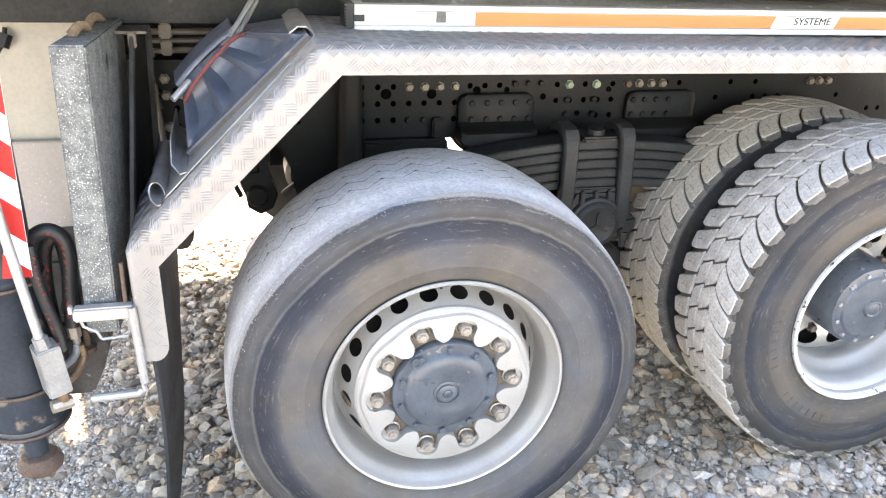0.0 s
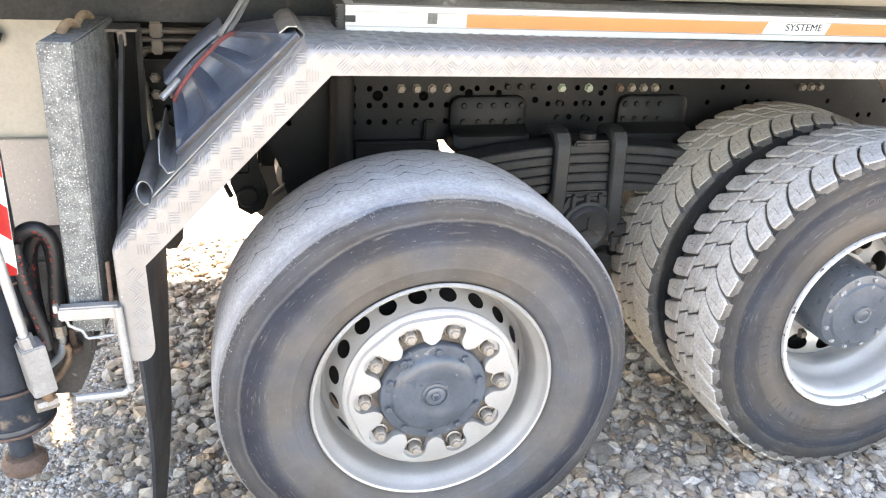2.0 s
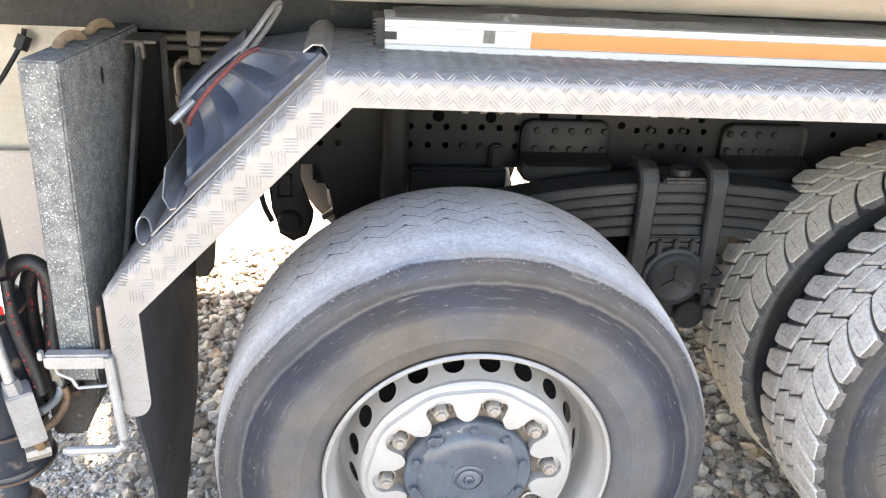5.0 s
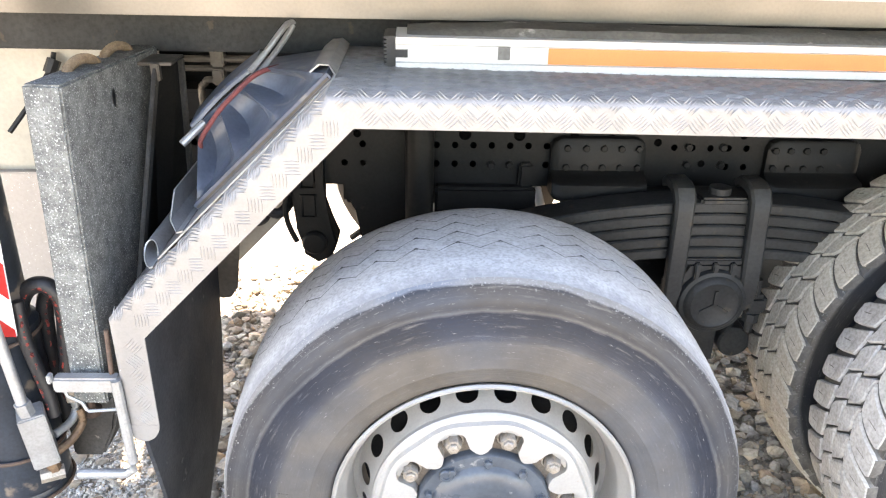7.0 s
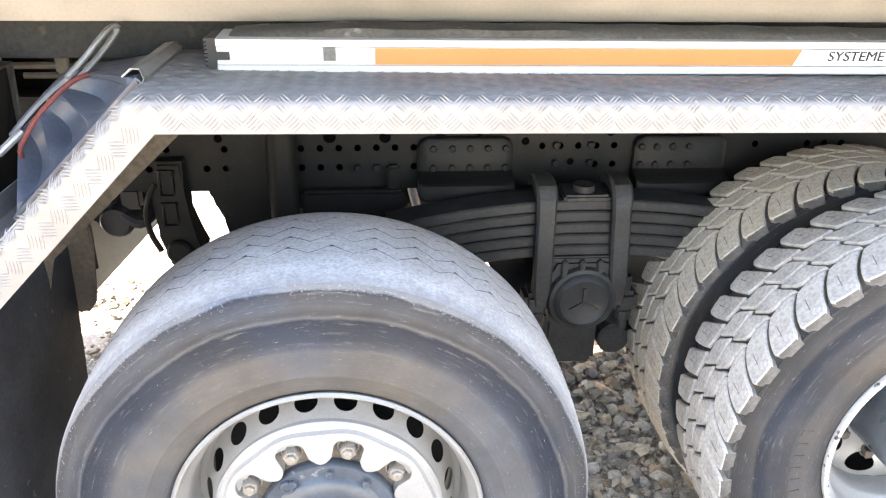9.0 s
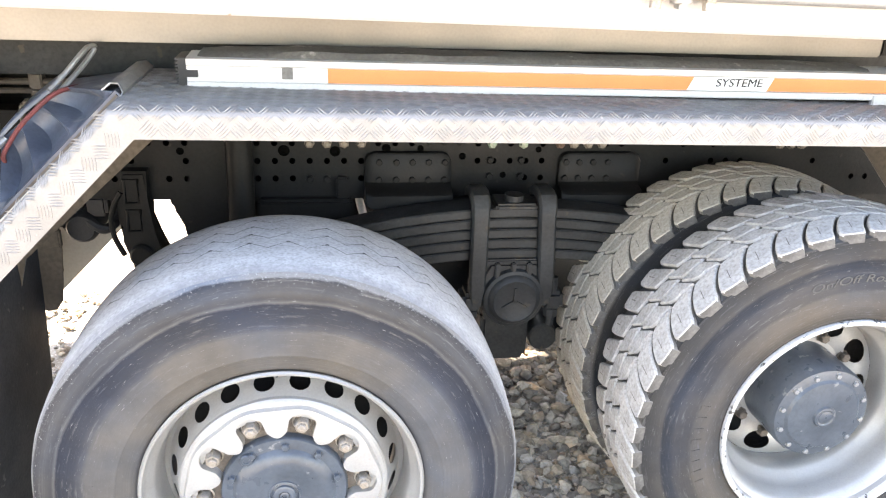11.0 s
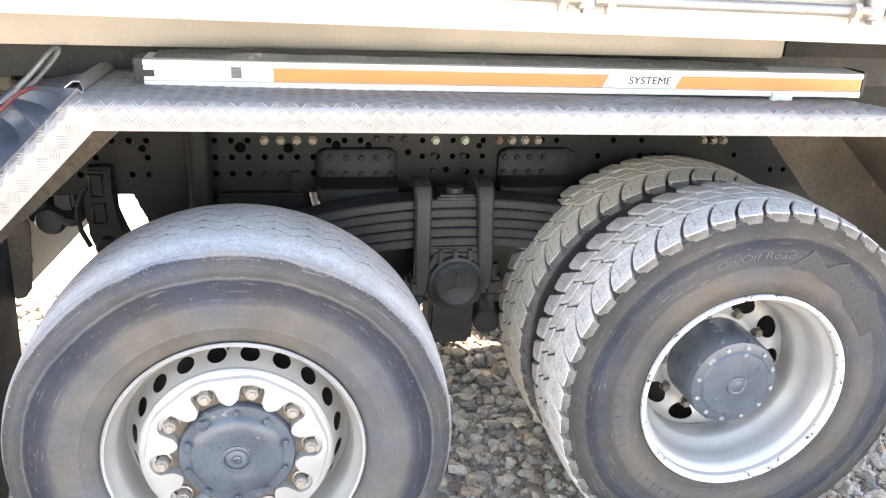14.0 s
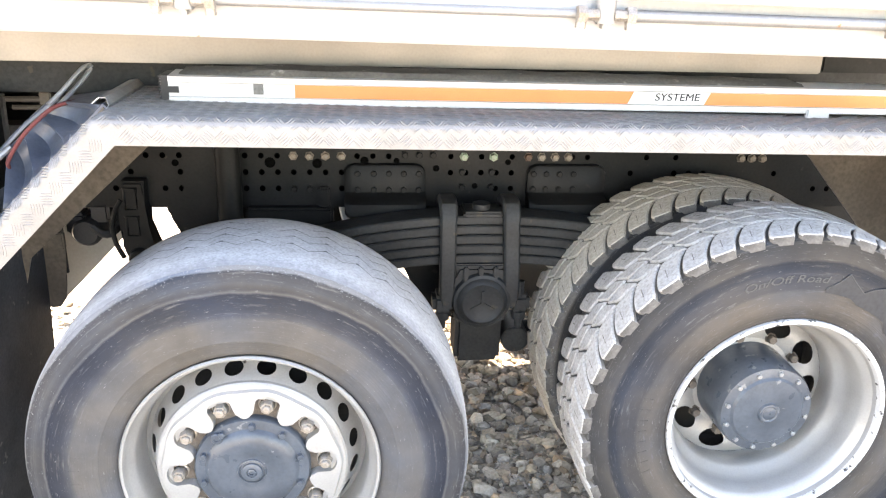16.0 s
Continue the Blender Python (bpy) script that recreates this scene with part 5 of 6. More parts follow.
# ---- tipper body ----
def tipper():
    bm = bmesh.new()
    x0, x1 = -3.2, 3.6
    # white sill, open below, and grey box beam behind it
    slab_prof = [(2.085, 1.474), (2.08, 1.48), (2.08, 1.60), (2.09, 1.612), (2.13, 1.612), (2.13, 2.9), (2.16, 2.9), (2.16, 1.62), (2.40, 1.62), (2.40, 1.58), (2.11, 1.58), (2.11, 1.474)]
    a = [bm.verts.new((x0, y, z)) for y, z in slab_prof]
    b = [bm.verts.new((x1, y, z)) for y, z in slab_prof]
    for i in range(len(a)):
        bm.faces.new((a[i], a[(i + 1) % len(a)], b[(i + 1) % len(a)], b[i]))
    bm.faces.new(a), bm.faces.new(b[::-1])
    body = part("tipper_body", bm, WHITE, truck, "white painted steel tipper body side with rust chips")
    bm = bmesh.new()
    box(bm, x0, 1.458, 2.42, 2.45, 1.382, 1.60, 0.004)
    part("side_panel", bm, GREYSTEEL, body, "plain grey sheet steel panel")
    bm = bmesh.new()
    box(bm, 1.465, x1, 2.43, 2.46, 1.385, 1.60, 0.004)
    part("side_panel", bm, CHASSIS, body)
    bm = bmesh.new()
    # unseen floor and far wall, added; edges and front slot shape where sun falls
    box(bm, -1.15, 0.3, 2.17, 4.35, 1.625, 1.66)
    box(bm, 0.3, x1, 2.17, 4.29, 1.625, 1.66)
    box(bm, x0, -1.5, 2.17, 4.35, 1.625, 1.66)
    box(bm, -1.5, -1.15, 2.17, 3.65, 1.625, 1.66)
    box(bm, -1.325, 0.3, 4.32, 4.35, 0.93, 4.0)
    box(bm, 0.3, x1, 4.26, 4.29, 1.66, 4.0)
    box(bm, x0, -1.385, 4.32, 4.35, 0.93, 4.0)
    box(bm, -1.385, -1.325, 4.32, 4.35, 0.93, 2.02)
    box(bm, -1.385, -1.325, 4.32, 4.35, 2.52, 4.0)
    box(bm, x0, x0 + 0.03, 2.17, 4.32, 1.66, 2.9)
    box(bm, x1 - 0.03, x1, 2.17, 4.32, 1.66, 2.9)
    part("body_floor", bm, GREYSTEEL, body, smooth=False)
    # hinge bar
    bm = bmesh.new()
    rod(bm, [(0.80, 2.062, 1.5455), (1.375, 2.062, 1.5455)], 0.0125, 14)
    part("hinge_bar", bm, HINGE, body, "pale grey hinge bar")
    bm = bmesh.new()
    rod(bm, [(-2.0, 2.066, 1.5455), (0.70, 2.066, 1.5455)], 0.009, 12)
    part("hinge_bar", bm, HINGE, body)
    bm = bmesh.new()
    box(bm, 0.80, x1, 2.046, 2.078, 1.576, 1.608, 0.004)
    part("drop_side_edge", bm, HINGE, body, "pale lower edge of the drop side, chipped and rusty")
    for xc in (-0.083, 0.752, 1.425):
        bm = bmesh.new()
        box(bm, xc - 0.016, xc + 0.016, 2.040, 2.082, 1.518, 1.60, 0.010)
        lathe(bm, [(0.021, 0), (0.021, 0.05), (0.0005, 0.05)], (xc, 2.058), 1.53, 14, axis="z")
        part("hinge", bm, HINGE, body, "zinc hinge eye with bolts")
        for s in (-1, 1):
            bm = bmesh.new()
            rod(bm, [(xc + s * 0.016, 2.052, 1.546), (xc + s * 0.042, 2.052, 1.546)], 0.012, 10)
            rod(bm, [(xc + s * 0.042, 2.052, 1.546), (xc + s * 0.060, 2.052, 1.546)], 0.018, 6)
            rod(bm, [(xc + s * 0.050, 2.052, 1.545), (xc + s * 0.052, 2.052, 1.518)], 0.011, 8)
            part("hinge_bolt", bm, NUT, body, "dull zinc hinge bolt")
    # the body lies with a slight fall towards the rear
    for ob in [body] + [c for c in body.children if not c.name.startswith("side_panel")]:
        for v in ob.data.vertices:
            v.co.z -= 0.0115 * (v.co.x - 0.44)


tipper()


# ---- pipes under the subframe ----
for pts, r in (([(-0.73, 2.72, 1.238), (0.2, 2.72, 1.243)], 0.0085), ([(-0.71, 2.725, 1.214), (0.2, 2.725, 1.219)], 0.0075),
               (smooth_line([(-0.40, 2.72, 1.192), (-0.62, 2.72, 1.19), (-0.650, 2.72, 1.18), (-0.662, 2.72, 1.15), (-0.650, 2.72, 0.98), (-0.640, 2.72, 0.78)], 5), 0.0085)):
    bm = bmesh.new()
    rod(bm, pts, r, 10)
    part("pipe", bm, PIPE, truck, "dull steel hydraulic pipe")
bm = bmesh.new()
box(bm, -0.630, -0.598, 2.705, 2.74, 1.222, 1.262, 0.004)
box(bm, -0.628, -0.600, 2.703, 2.74, 1.178, 1.218, 0.004)
part("pipe_clamp", bm, PIPE, truck)
bm = bmesh.new()
rod(bm, [(-0.6595, 2.72, 1.10), (-0.657, 2.72, 1.07)], 0.0125, 6)
rod(bm, [(-0.6565, 2.72, 1.055), (-0.654, 2.72, 1.03)], 0.0135, 6)
part("pipe_union", bm, PIPE, truck)
# made-up plate: closes the bright slot between rail and subframe
bm = bmesh.new()
box(bm, -1.9, 0.2, 2.90, 2.91, 1.10, 1.32, 0.003)
part("frame_plate", bm, CHASSIS, truck, "added dark plate closing the bright slot above the rail")
# added box that blocks the sun and darkens the view between the rails
bm = bmesh.new()
box(bm, -0.36, 0.2, 3.05, 3.15, 0.74, 1.15, 0.01)
part("crossmember", bm, CHASSIS, truck, "added dark box keeping the gap between the rails in shade")
# white rod drawn where sunlit ground shows through a small opening
bm = bmesh.new()
rod(bm, [(0.190, 2.85, 0.888), (0.196, 2.85, 0.868), (0.214, 2.85, 0.80)], [0.009, 0.012, 0.013], 12)
part("guard_tube", bm, WHITEMARK, truck, "pale rod standing in for a small sunlit gap")
# made-up plate that darkens the gap between rear tyre and fender
bm = bmesh.new()
box(bm, 1.5, 2.4, 2.93, 2.97, 0.45, 0.95, 0.01)
part("rear_guard", bm, CHASSIS, truck, "added dark plate filling the bright gap behind the rear wheel")
# brake chamber, hoses and valves in the shade behind the sloping panel
for pts, r in (([(-0.30, 2.86, 0.83), (-0.24, 2.86, 0.80), (-0.20, 2.88, 0.73), (-0.22, 2.9, 0.66)], 0.012), ([(-0.50, 2.80, 0.93), (-0.47, 2.76, 0.87), (-0.50, 2.72, 0.84), (-0.56, 2.74, 0.87)], 0.014),
               ([(-0.27, 2.80, 0.95), (-0.23, 2.80, 0.86), (-0.26, 2.82, 0.78), (-0.32, 2.84, 0.72)], 0.009), ([(-0.34, 2.9, 0.9), (-0.28, 2.92, 0.82), (-0.18, 2.92, 0.80)], 0.008)):
    part("air_hose", rod(bmesh.new(), smooth_line(pts, 6), r, 8), HOSE, truck)
bm = bmesh.new()
lathe(bm, [(0.0005, 2.86), (0.06, 2.86), (0.075, 2.88), (0.075, 2.98), (0.06, 3.02), (0.0005, 3.02)], -0.235, 0.77, 24)
box(bm, -0.26, -0.19, 2.82, 2.86, 0.73, 0.80, 0.01)
part("brake_chamber", bm, BLACK, truck)
bm = bmesh.new()
box(bm, -0.55, -0.47, 2.82, 2.9, 0.86, 0.95, 0.012)
part("valve", bm, CHASSIS, truck)

# ---- wheel chock in its galvanised holder, on the sloping fender panel ----
U, N = Vector((0.7115, 0, 0.7027)), Vector((-0.7027, 0, 0.7115))
O = Vector((-0.686, 0, 0.909))


def on(s, y, h):
    return O + U * s + N * h + Vector((0, y, 0))


def ribbon(pts, y0, y1, th):
    """A bent sheet that follows (s, h) points on the slope."""
    bm = bmesh.new()
    prev = None
    front = y0
    for i, (s, h) in enumerate(pts):
        y0 = front + 0.12 * (s - 0.12) + 1.5 * max(0.0, h - 0.006)
        s0, h0 = pts[max(0, i - 1)]
        s1, h1 = pts[min(len(pts) - 1, i + 1)]
        d = Vector((s1 - s0, h1 - h0)).normalized()
        n2 = Vector((-d.y, d.x)) * th
        ring = [bm.verts.new(on(*p)) for p in ((s, y0, h), (s, y1, h), (s + n2.x, y1, h + n2.y), (s + n2.x, y0, h + n2.y))]
        if prev:
            for a in range(4):
                bm.faces.new((prev[a], prev[(a + 1) % 4], ring[(a + 1) % 4], ring[a]))
        else:
            bm.faces.new(ring)
        prev = ring
    bm.faces.new(prev[::-1])
    return bm


sheet = [(0.130, 0.006), (0.580, 0.006), (0.588, 0.010), (0.586, 0.028), (0.570, 0.040), (0.548, 0.042)]
holder = thing("chock_holder", tuple(on(0.3, 2.06, 0.0)), "bent galvanised sheet holder on the fender slope", "holder")
part("tray", ribbon(sheet, 2.095, 2.445, 0.003), ZINC, holder)
part("lip", ribbon([(0.198, 0.011), (0.184, 0.016), (0.181, 0.036), (0.209, 0.066)], 2.095, 2.445, 0.003), ZINC, holder)
part("curled_edge", ribbon([(0.118 + 0.019 * math.cos(a), 0.021 + 0.019 * math.sin(a)) for a in (-0.6 + 1.6 * math.pi * k / 12 for k in range(13))], 2.095, 2.445, 0.003), ZINC, holder)

chock = thing("wheel_chock", tuple(on(0.4, 2.2, 0.01)), "dark blue ribbed plastic wheel chock strapped in its holder", "wheel chock")
bm = bmesh.new()
B0 = [(0.205, 2.20), (0.576, 2.168), (0.576, 2.43), (0.205, 2.43)]
T0 = [(0.296, 2.285, 0.117), (0.452, 2.315, 0.108), (0.452, 2.41, 0.108), (0.296, 2.40, 0.117)]
base = [bm.verts.new(on(s, y, 0.010)) for s, y in B0]
mid = [bm.verts.new(on(s, y, 0.022)) for s, y in B0]
step = [bm.verts.new(on(s + 0.008 * (1 if i in (0, 3) else -1), y + (0.012 if i < 2 else -0.012), 0.024)) for i, (s, y) in enumerate(B0)]
top = [bm.verts.new(on(s, y + (0.014 if i < 2 else 0), h)) for i, (s, y, h) in enumerate(T0)]
bm.faces.new(base)
bm.faces.new(top[::-1])
for p, q in ((base, mid), (mid, step)):
    for i in range(4):
        bm.faces.new((p[i], p[(i + 1) % 4], q[(i + 1) % 4], q[i]))
for i in (1, 2, 3):
    bm.faces.new((step[i], step[(i + 1) % 4], top[(i + 1) % 4], top[i]))
# dished front between the ribs
nu, nv = 36, 12
g = []
for j in range(nv + 1):
    v = j / nv
    p0, p1 = step[0].co.lerp(top[0].co, v), step[1].co.lerp(top[1].co, v)
    row_ = []
    for i in range(nu + 1):
        u = i / nu
        d = 0.068 * min(1.0, 1.9 * abs(math.sin(3 * math.pi * u)) ** 1.6) * math.sin(math.pi * min(1, v * 1.02)) ** 0.7 * (1 - 0.35 * v)
        co = p0.lerp(p1, u) + Vector((0, d, 0)) - N * d * 0.2
        row_.append(bm.verts.new(co))
    g.append(row_)
for j in range(nv):
    for i in range(nu):
        bm.faces.new((g[j][i], g[j][i + 1], g[j + 1][i + 1], g[j + 1][i]))
part("wedge", bm, CHOCK, chock)
bm = bmesh.new()
prev = None
for k in range(11):
    f = k / 10
    s, h, dy = 0.286 + 0.172 * f, 0.116 - 0.008 * f + 0.006 * math.sin(math.pi * f), 0.042 + 0.035 * f
    ring = [bm.verts.new(on(s, y + dy, hh)) for y, hh in ((2.243, h), (2.335, h + 0.012), (2.335, h + 0.020), (2.247, h + 0.010), (2.243, h + 0.006))]
    if prev:
        for a in range(5):
            bm.faces.new((prev[a], prev[(a + 1) % 5], ring[(a + 1) % 5], ring[a]))
    else:
        bm.faces.new(ring)
    prev = ring
bm.faces.new(prev[::-1])
part("grip_plate", bm, CHOCK, chock, "smooth blue-grey top plate")
bm = bmesh.new()
box(bm, 0, 0.371, 2.197, 2.22, 0.009, 0.0195, 0.003, Matrix.Translation(O + U * 0.205) @ Matrix.Rotation(-math.atan2(U.z, U.x), 4, "Y") @ Matrix.Translation((0, 2.197, 0)) @ Matrix.Rotation(radians(-4.9), 4, "Z") @ Matrix.Translation((0, -2.197, 0)))
part("rim", bm, PLATE_BACK, chock, "dusty lower rim")

cord = tagged(part("elastic_cord", rod(bmesh.new(), smooth_line([(-0.552, 2.280, 1.158), (-0.545, 2.268, 1.180), (-0.507, 2.264, 1.233), (-0.470, 2.272, 1.271), (-0.438, 2.290, 1.297), (-0.405, 2.322, 1.305), (-0.361, 2.365, 1.301)], 5), 0.0048, 8), CORD), "dark red elastic cord stretched over the chock", "cord")
tagged(part("lock_pin", rod(bmesh.new(), [(-0.576, 2.244, 1.175), (-0.540, 2.276, 1.208)], 0.0075, 10), ZINC), "short bright steel pin through the chock", "pin")
loop = smooth_line([(-0.448, 2.288, 1.304), (-0.425, 2.32, 1.33), (-0.398, 2.355, 1.365), (-0.386, 2.380, 1.378), (-0.380, 2.395, 1.372), (-0.402, 2.36, 1.337), (-0.434, 2.31, 1.298)], 5)
tagged(part("wire_clip", rod(bmesh.new(), loop, 0.0055, 8), ZINC), "bent steel wire clip on the chock", "clip")

# ---- grey support pad on edge in its holder ----
PADM = Matrix.Translation((-0.751, 2.062, 0.716)) @ Matrix.Rotation(radians(-2.2), 4, "X") @ Matrix.Rotation(radians(0.9), 4, "Y") @ Matrix.Rotation(radians(-2.0), 4, "Z")
pad = thing("support_pad", (-0.757, 2.25, 0.68), "thick grey speckled plastic support pad standing on edge", "support pad")
bm = bmesh.new()
box(bm, -0.032, 0.032, 0.0, 0.45, 0.0, 0.605, 0.004, PADM)
part("board", bm, PAD, pad)
for y in (0.17, 0.33):
    bm = bmesh.new()
    pts = smooth_line([PADM @ Vector(p) for p in ((-0.012, y - 0.05, 0.595), (-0.012, y - 0.04, 0.610), (-0.008, y, 0.619), (-0.004, y + 0.04, 0.612), (0.0, y + 0.055, 0.595))], 6)
    for turn in (0.0, math.pi * 2 / 3, math.pi * 4 / 3):
        strand = []
        for i in range(0, 4 * (len(pts) - 1)):
            k, f = divmod(i, 4)
            p, d = pts[k].lerp(pts[k + 1], f / 4), (pts[k + 1] - pts[k]).normalized()
            side = d.cross(Vector((1, 0, 0))).normalized()
            a = turn + i * 0.42
            strand.append(p + (side * math.cos(a) + d.cross(side) * math.sin(a)) * 0.005)
        rod(bm, strand, 0.0049, 6)
    part("rope_handle", bm, ROPE, pad, "twisted hemp rope handle")
# holes are not cut: black discs on the board give their dark inside
for y in (0.20, 0.40):
    bm = bmesh.new()
    lathe(bm, [(0.012, 0.0), (0.0005, 0.0005)], 0, 0, 16)
    bmesh.ops.transform(bm, matrix=PADM @ Matrix.Translation((0.0328, y, 0.545)) @ Matrix.Rotation(radians(90), 4, "Z") @ Matrix.Diagonal((0.7, 1, 1.5, 1)), verts=bm.verts[:])
    part("hole", bm, BLACK, pad)

stand = thing("pad_holder", (-0.72, 2.3, 0.7), "dark steel pad holder with galvanised clamp and drop rod", "holder")
def flat_bar(name, p, q, wide, thick, material, label=""):
    """A flat bar from p to q in a plane square to x, with its broad side to the front."""
    bm = bmesh.new()
    d = (Vector(q) - Vector(p))
    m = Matrix.Translation(p) @ d.to_track_quat("Z", "Y").to_matrix().to_4x4()
    box(bm, -wide / 2, wide / 2, -thick / 2, thick / 2, 0.0, d.length, 0.0015, m)
    return part(name, bm, material, stand, label)


flat_bar("side_strip", (-0.697, 2.158, 0.745), (-0.662, 2.418, 1.288), 0.009, 0.018, STRIP, "worn steel side strip")
flat_bar("side_strip", (-0.660, 2.509, 0.62), (-0.635, 2.494, 1.285), 0.007, 0.016, STRIP)
bm = bmesh.new()
box(bm, -0.80, -0.630, 2.412, 2.505, 1.285, 1.291, 0.002)
box(bm, -0.672, -0.654, 2.405, 2.422, 1.255, 1.290, 0.002)
part("frame", bm, PIPE, stand)
bm = bmesh.new()
side = [bm.verts.new(p) for p in ((-0.704, 2.17, 0.745), (-0.668, 2.42, 1.284), (-0.641, 2.5, 1.284), (-0.666, 2.512, 0.62), (-0.70, 2.3, 0.62))]
bm.faces.new(side)
bmesh.ops.solidify(bm, geom=bm.faces[:], thickness=0.003)
part("side_plate", bm, CHASSIS, stand, "dark side plate of the holder", smooth=False)
bm = bmesh.new()
box(bm, -0.800, -0.680, 2.030, 2.056, 0.762, 0.793, 0.004)
box(bm, -0.806, -0.798, 2.025, 2.04, 0.785, 0.803, 0.002)
part("clamp_bar", bm, ZINC, stand)
bm = bmesh.new()
rod(bm, [(-0.792, 2.05, 0.765), (-0.786, 2.05, 0.742), (-0.762, 2.05, 0.728), (-0.756, 2.05, 0.712), (-0.752, 2.05, 0.708), (-0.702, 2.05, 0.712), (-0.696, 2.05, 0.718), (-0.695, 2.05, 0.765)], 0.0035, 8)
part("wire", bm, ZINC, stand)
bm = bmesh.new()
rod(bm, [(-0.684, 2.032, 0.79), (-0.681, 2.03, 0.72), (-0.677, 2.028, 0.605), (-0.680, 2.028, 0.586), (-0.692, 2.028, 0.577), (-0.79, 2.04, 0.566)], 0.0095, 10)
part("drop_rod", bm, ZINC, stand, "bent galvanised rod")
bm = bmesh.new()
rod(bm, [(-0.697, 2.05, 0.793), (-0.697, 2.06, 0.88)], 0.0045, 10)
part("spring_pin", bm, RUST, stand)
bm = bmesh.new()
tray = [bm.verts.new((x, y, z)) for y in (2.22, 2.5) for x, z in ((-0.89, 0.46), (-0.825, 0.46), (-0.792, 0.53), (-0.776, 0.595), (-0.776, 0.66), (-0.89, 0.66))]
for i in range(6):
    j = (i + 1) % 6
    bm.faces.new((tray[i], tray[j], tray[j + 6], tray[i + 6]))
bm.faces.new(tray[:6]), bm.faces.new(tray[6:][::-1])
bmesh.ops.bevel(bm, geom=bm.edges[:], offset=0.006, segments=2, affect="EDGES")
box(bm, -0.95, -0.745, 2.42, 2.64, 0.56, 0.735, 0.012)
part("shelf", bm, STRIP, stand, "dark bent steel shelf under the pad")
bm = bmesh.new()
lathe(bm, [(0.0005, 0.598), (0.018, 0.598), (0.02, 0.603), (0.02, 0.612), (0.008, 0.616), (0.008, 0.66)], (-0.815, 2.19), 0.0, 16, axis="z")
part("shelf_bolt", bm, RUST, stand, "rusty bolt through the shelf")

# added dark sheets that hide bright ground between pad and fender
bm = bmesh.new()
box(bm, -0.79, -0.70, 2.695, 2.703, 0.48, 0.72, 0.002)
box(bm, -0.79, -0.615, 2.695, 2.703, 0.725, 0.93, 0.002)
part("splash_plate", bm, CHASSIS, truck)

# ---- galvanised locker behind ----
bm = bmesh.new()
box(bm, -1.9, -0.755, 2.72, 2.734, 0.92, 1.265, 0.004)
box(bm, -1.9, -1.02, 2.734, 3.1, 0.92, 1.265, 0.004)
locker = thing("locker", (-1.3, 2.7, 0.5), "cream-grey galvanised sheet locker, splashed with dust", "locker")
part("body", bm, GALV, locker)
bm = bmesh.new()
box(bm, -1.9, -0.78, 2.69, 2.716, 0.50, 0.957, 0.003)
part("front_sheet", bm, SPLASHED, locker, "brown-grey front sheet with white specks")
bm = bmesh.new()
rod(bm, [(-0.995, 2.71, 1.25), (-1.0, 2.70, 1.22), (-1.04, 2.66, 1.15), (-1.09, 2.62, 1.08)], 0.006, 8)
rod(bm, [(-0.992, 2.70, 1.235), (-1.004, 2.69, 1.205)], 0.016, 8)
part("latch_strap", bm, BLACK, locker, "black rubber latch")

# ---- outrigger jack ----
jack = thing("outrigger_jack", (-0.985, 2.24, 0.26), "dark blue-black hydraulic outrigger jack with rust stains", "outrigger")
bm = bmesh.new()
lathe(bm, [(0.0005, 0.423), (0.0522, 0.423), (0.0570, 0.432), (0.0836, 0.447), (0.0855, 0.461), (0.0817, 0.470), (0.0855, 0.480), (0.0864, 0.556), (0.0874, 0.562), (0.0836, 0.567), (0.0817, 0.822), (0.0855, 0.828), (0.0855, 0.841), (0.0741, 0.850), (0.0741, 1.506), (0.0005, 1.506)], (-0.958, 2.152), 0.0, 40, axis="z")
part("cylinder", bm, JACK, jack)
bm = bmesh.new()
lathe(bm, [(0.0005, 0.328), (0.040, 0.330), (0.048, 0.338), (0.050, 0.350), (0.047, 0.360), (0.041, 0.366), (0.038, 0.372), (0.030, 0.376), (0.0005, 0.376)], (-0.945, 2.125), 0.0, 32, axis="z")
part("foot", bm, RUST, jack, "rusty steel jack foot")
bm = bmesh.new()
lathe(bm, [(0.0005, 0.37), (0.026, 0.37), (0.026, 0.43), (0.0005, 0.43)], (-0.948, 2.13), 0.0, 24, axis="z")
part("piston_rod", bm, JACK, jack)
for z, r in ((0.456, 0.0885), (0.566, 0.0895), (0.824, 0.0875)):
    bm = bmesh.new()
    ringp = [(r + 0.0035 * math.cos(t), z + 0.004 * math.sin(t)) for t in (2 * math.pi * k / 8 for k in range(9))]
    lathe(bm, ringp, (-0.958, 2.152), 0.0, 40, axis="z")
    part("weld_seam", bm, RUST, jack, "rusty weld seam")
marker = part("marking_panel", box(bmesh.new(), -0.034, 0.034, 0.0, 0.004, 0.0, 0.62, 0.001, Matrix.Translation((-0.908, 2.085, 0.85)) @ Matrix.Rotation(radians(0.5), 4, "Y") @ Matrix.Rotation(radians(-4), 4, "X")), WHITEMARK, jack, "red and white striped marking panel", smooth=False)
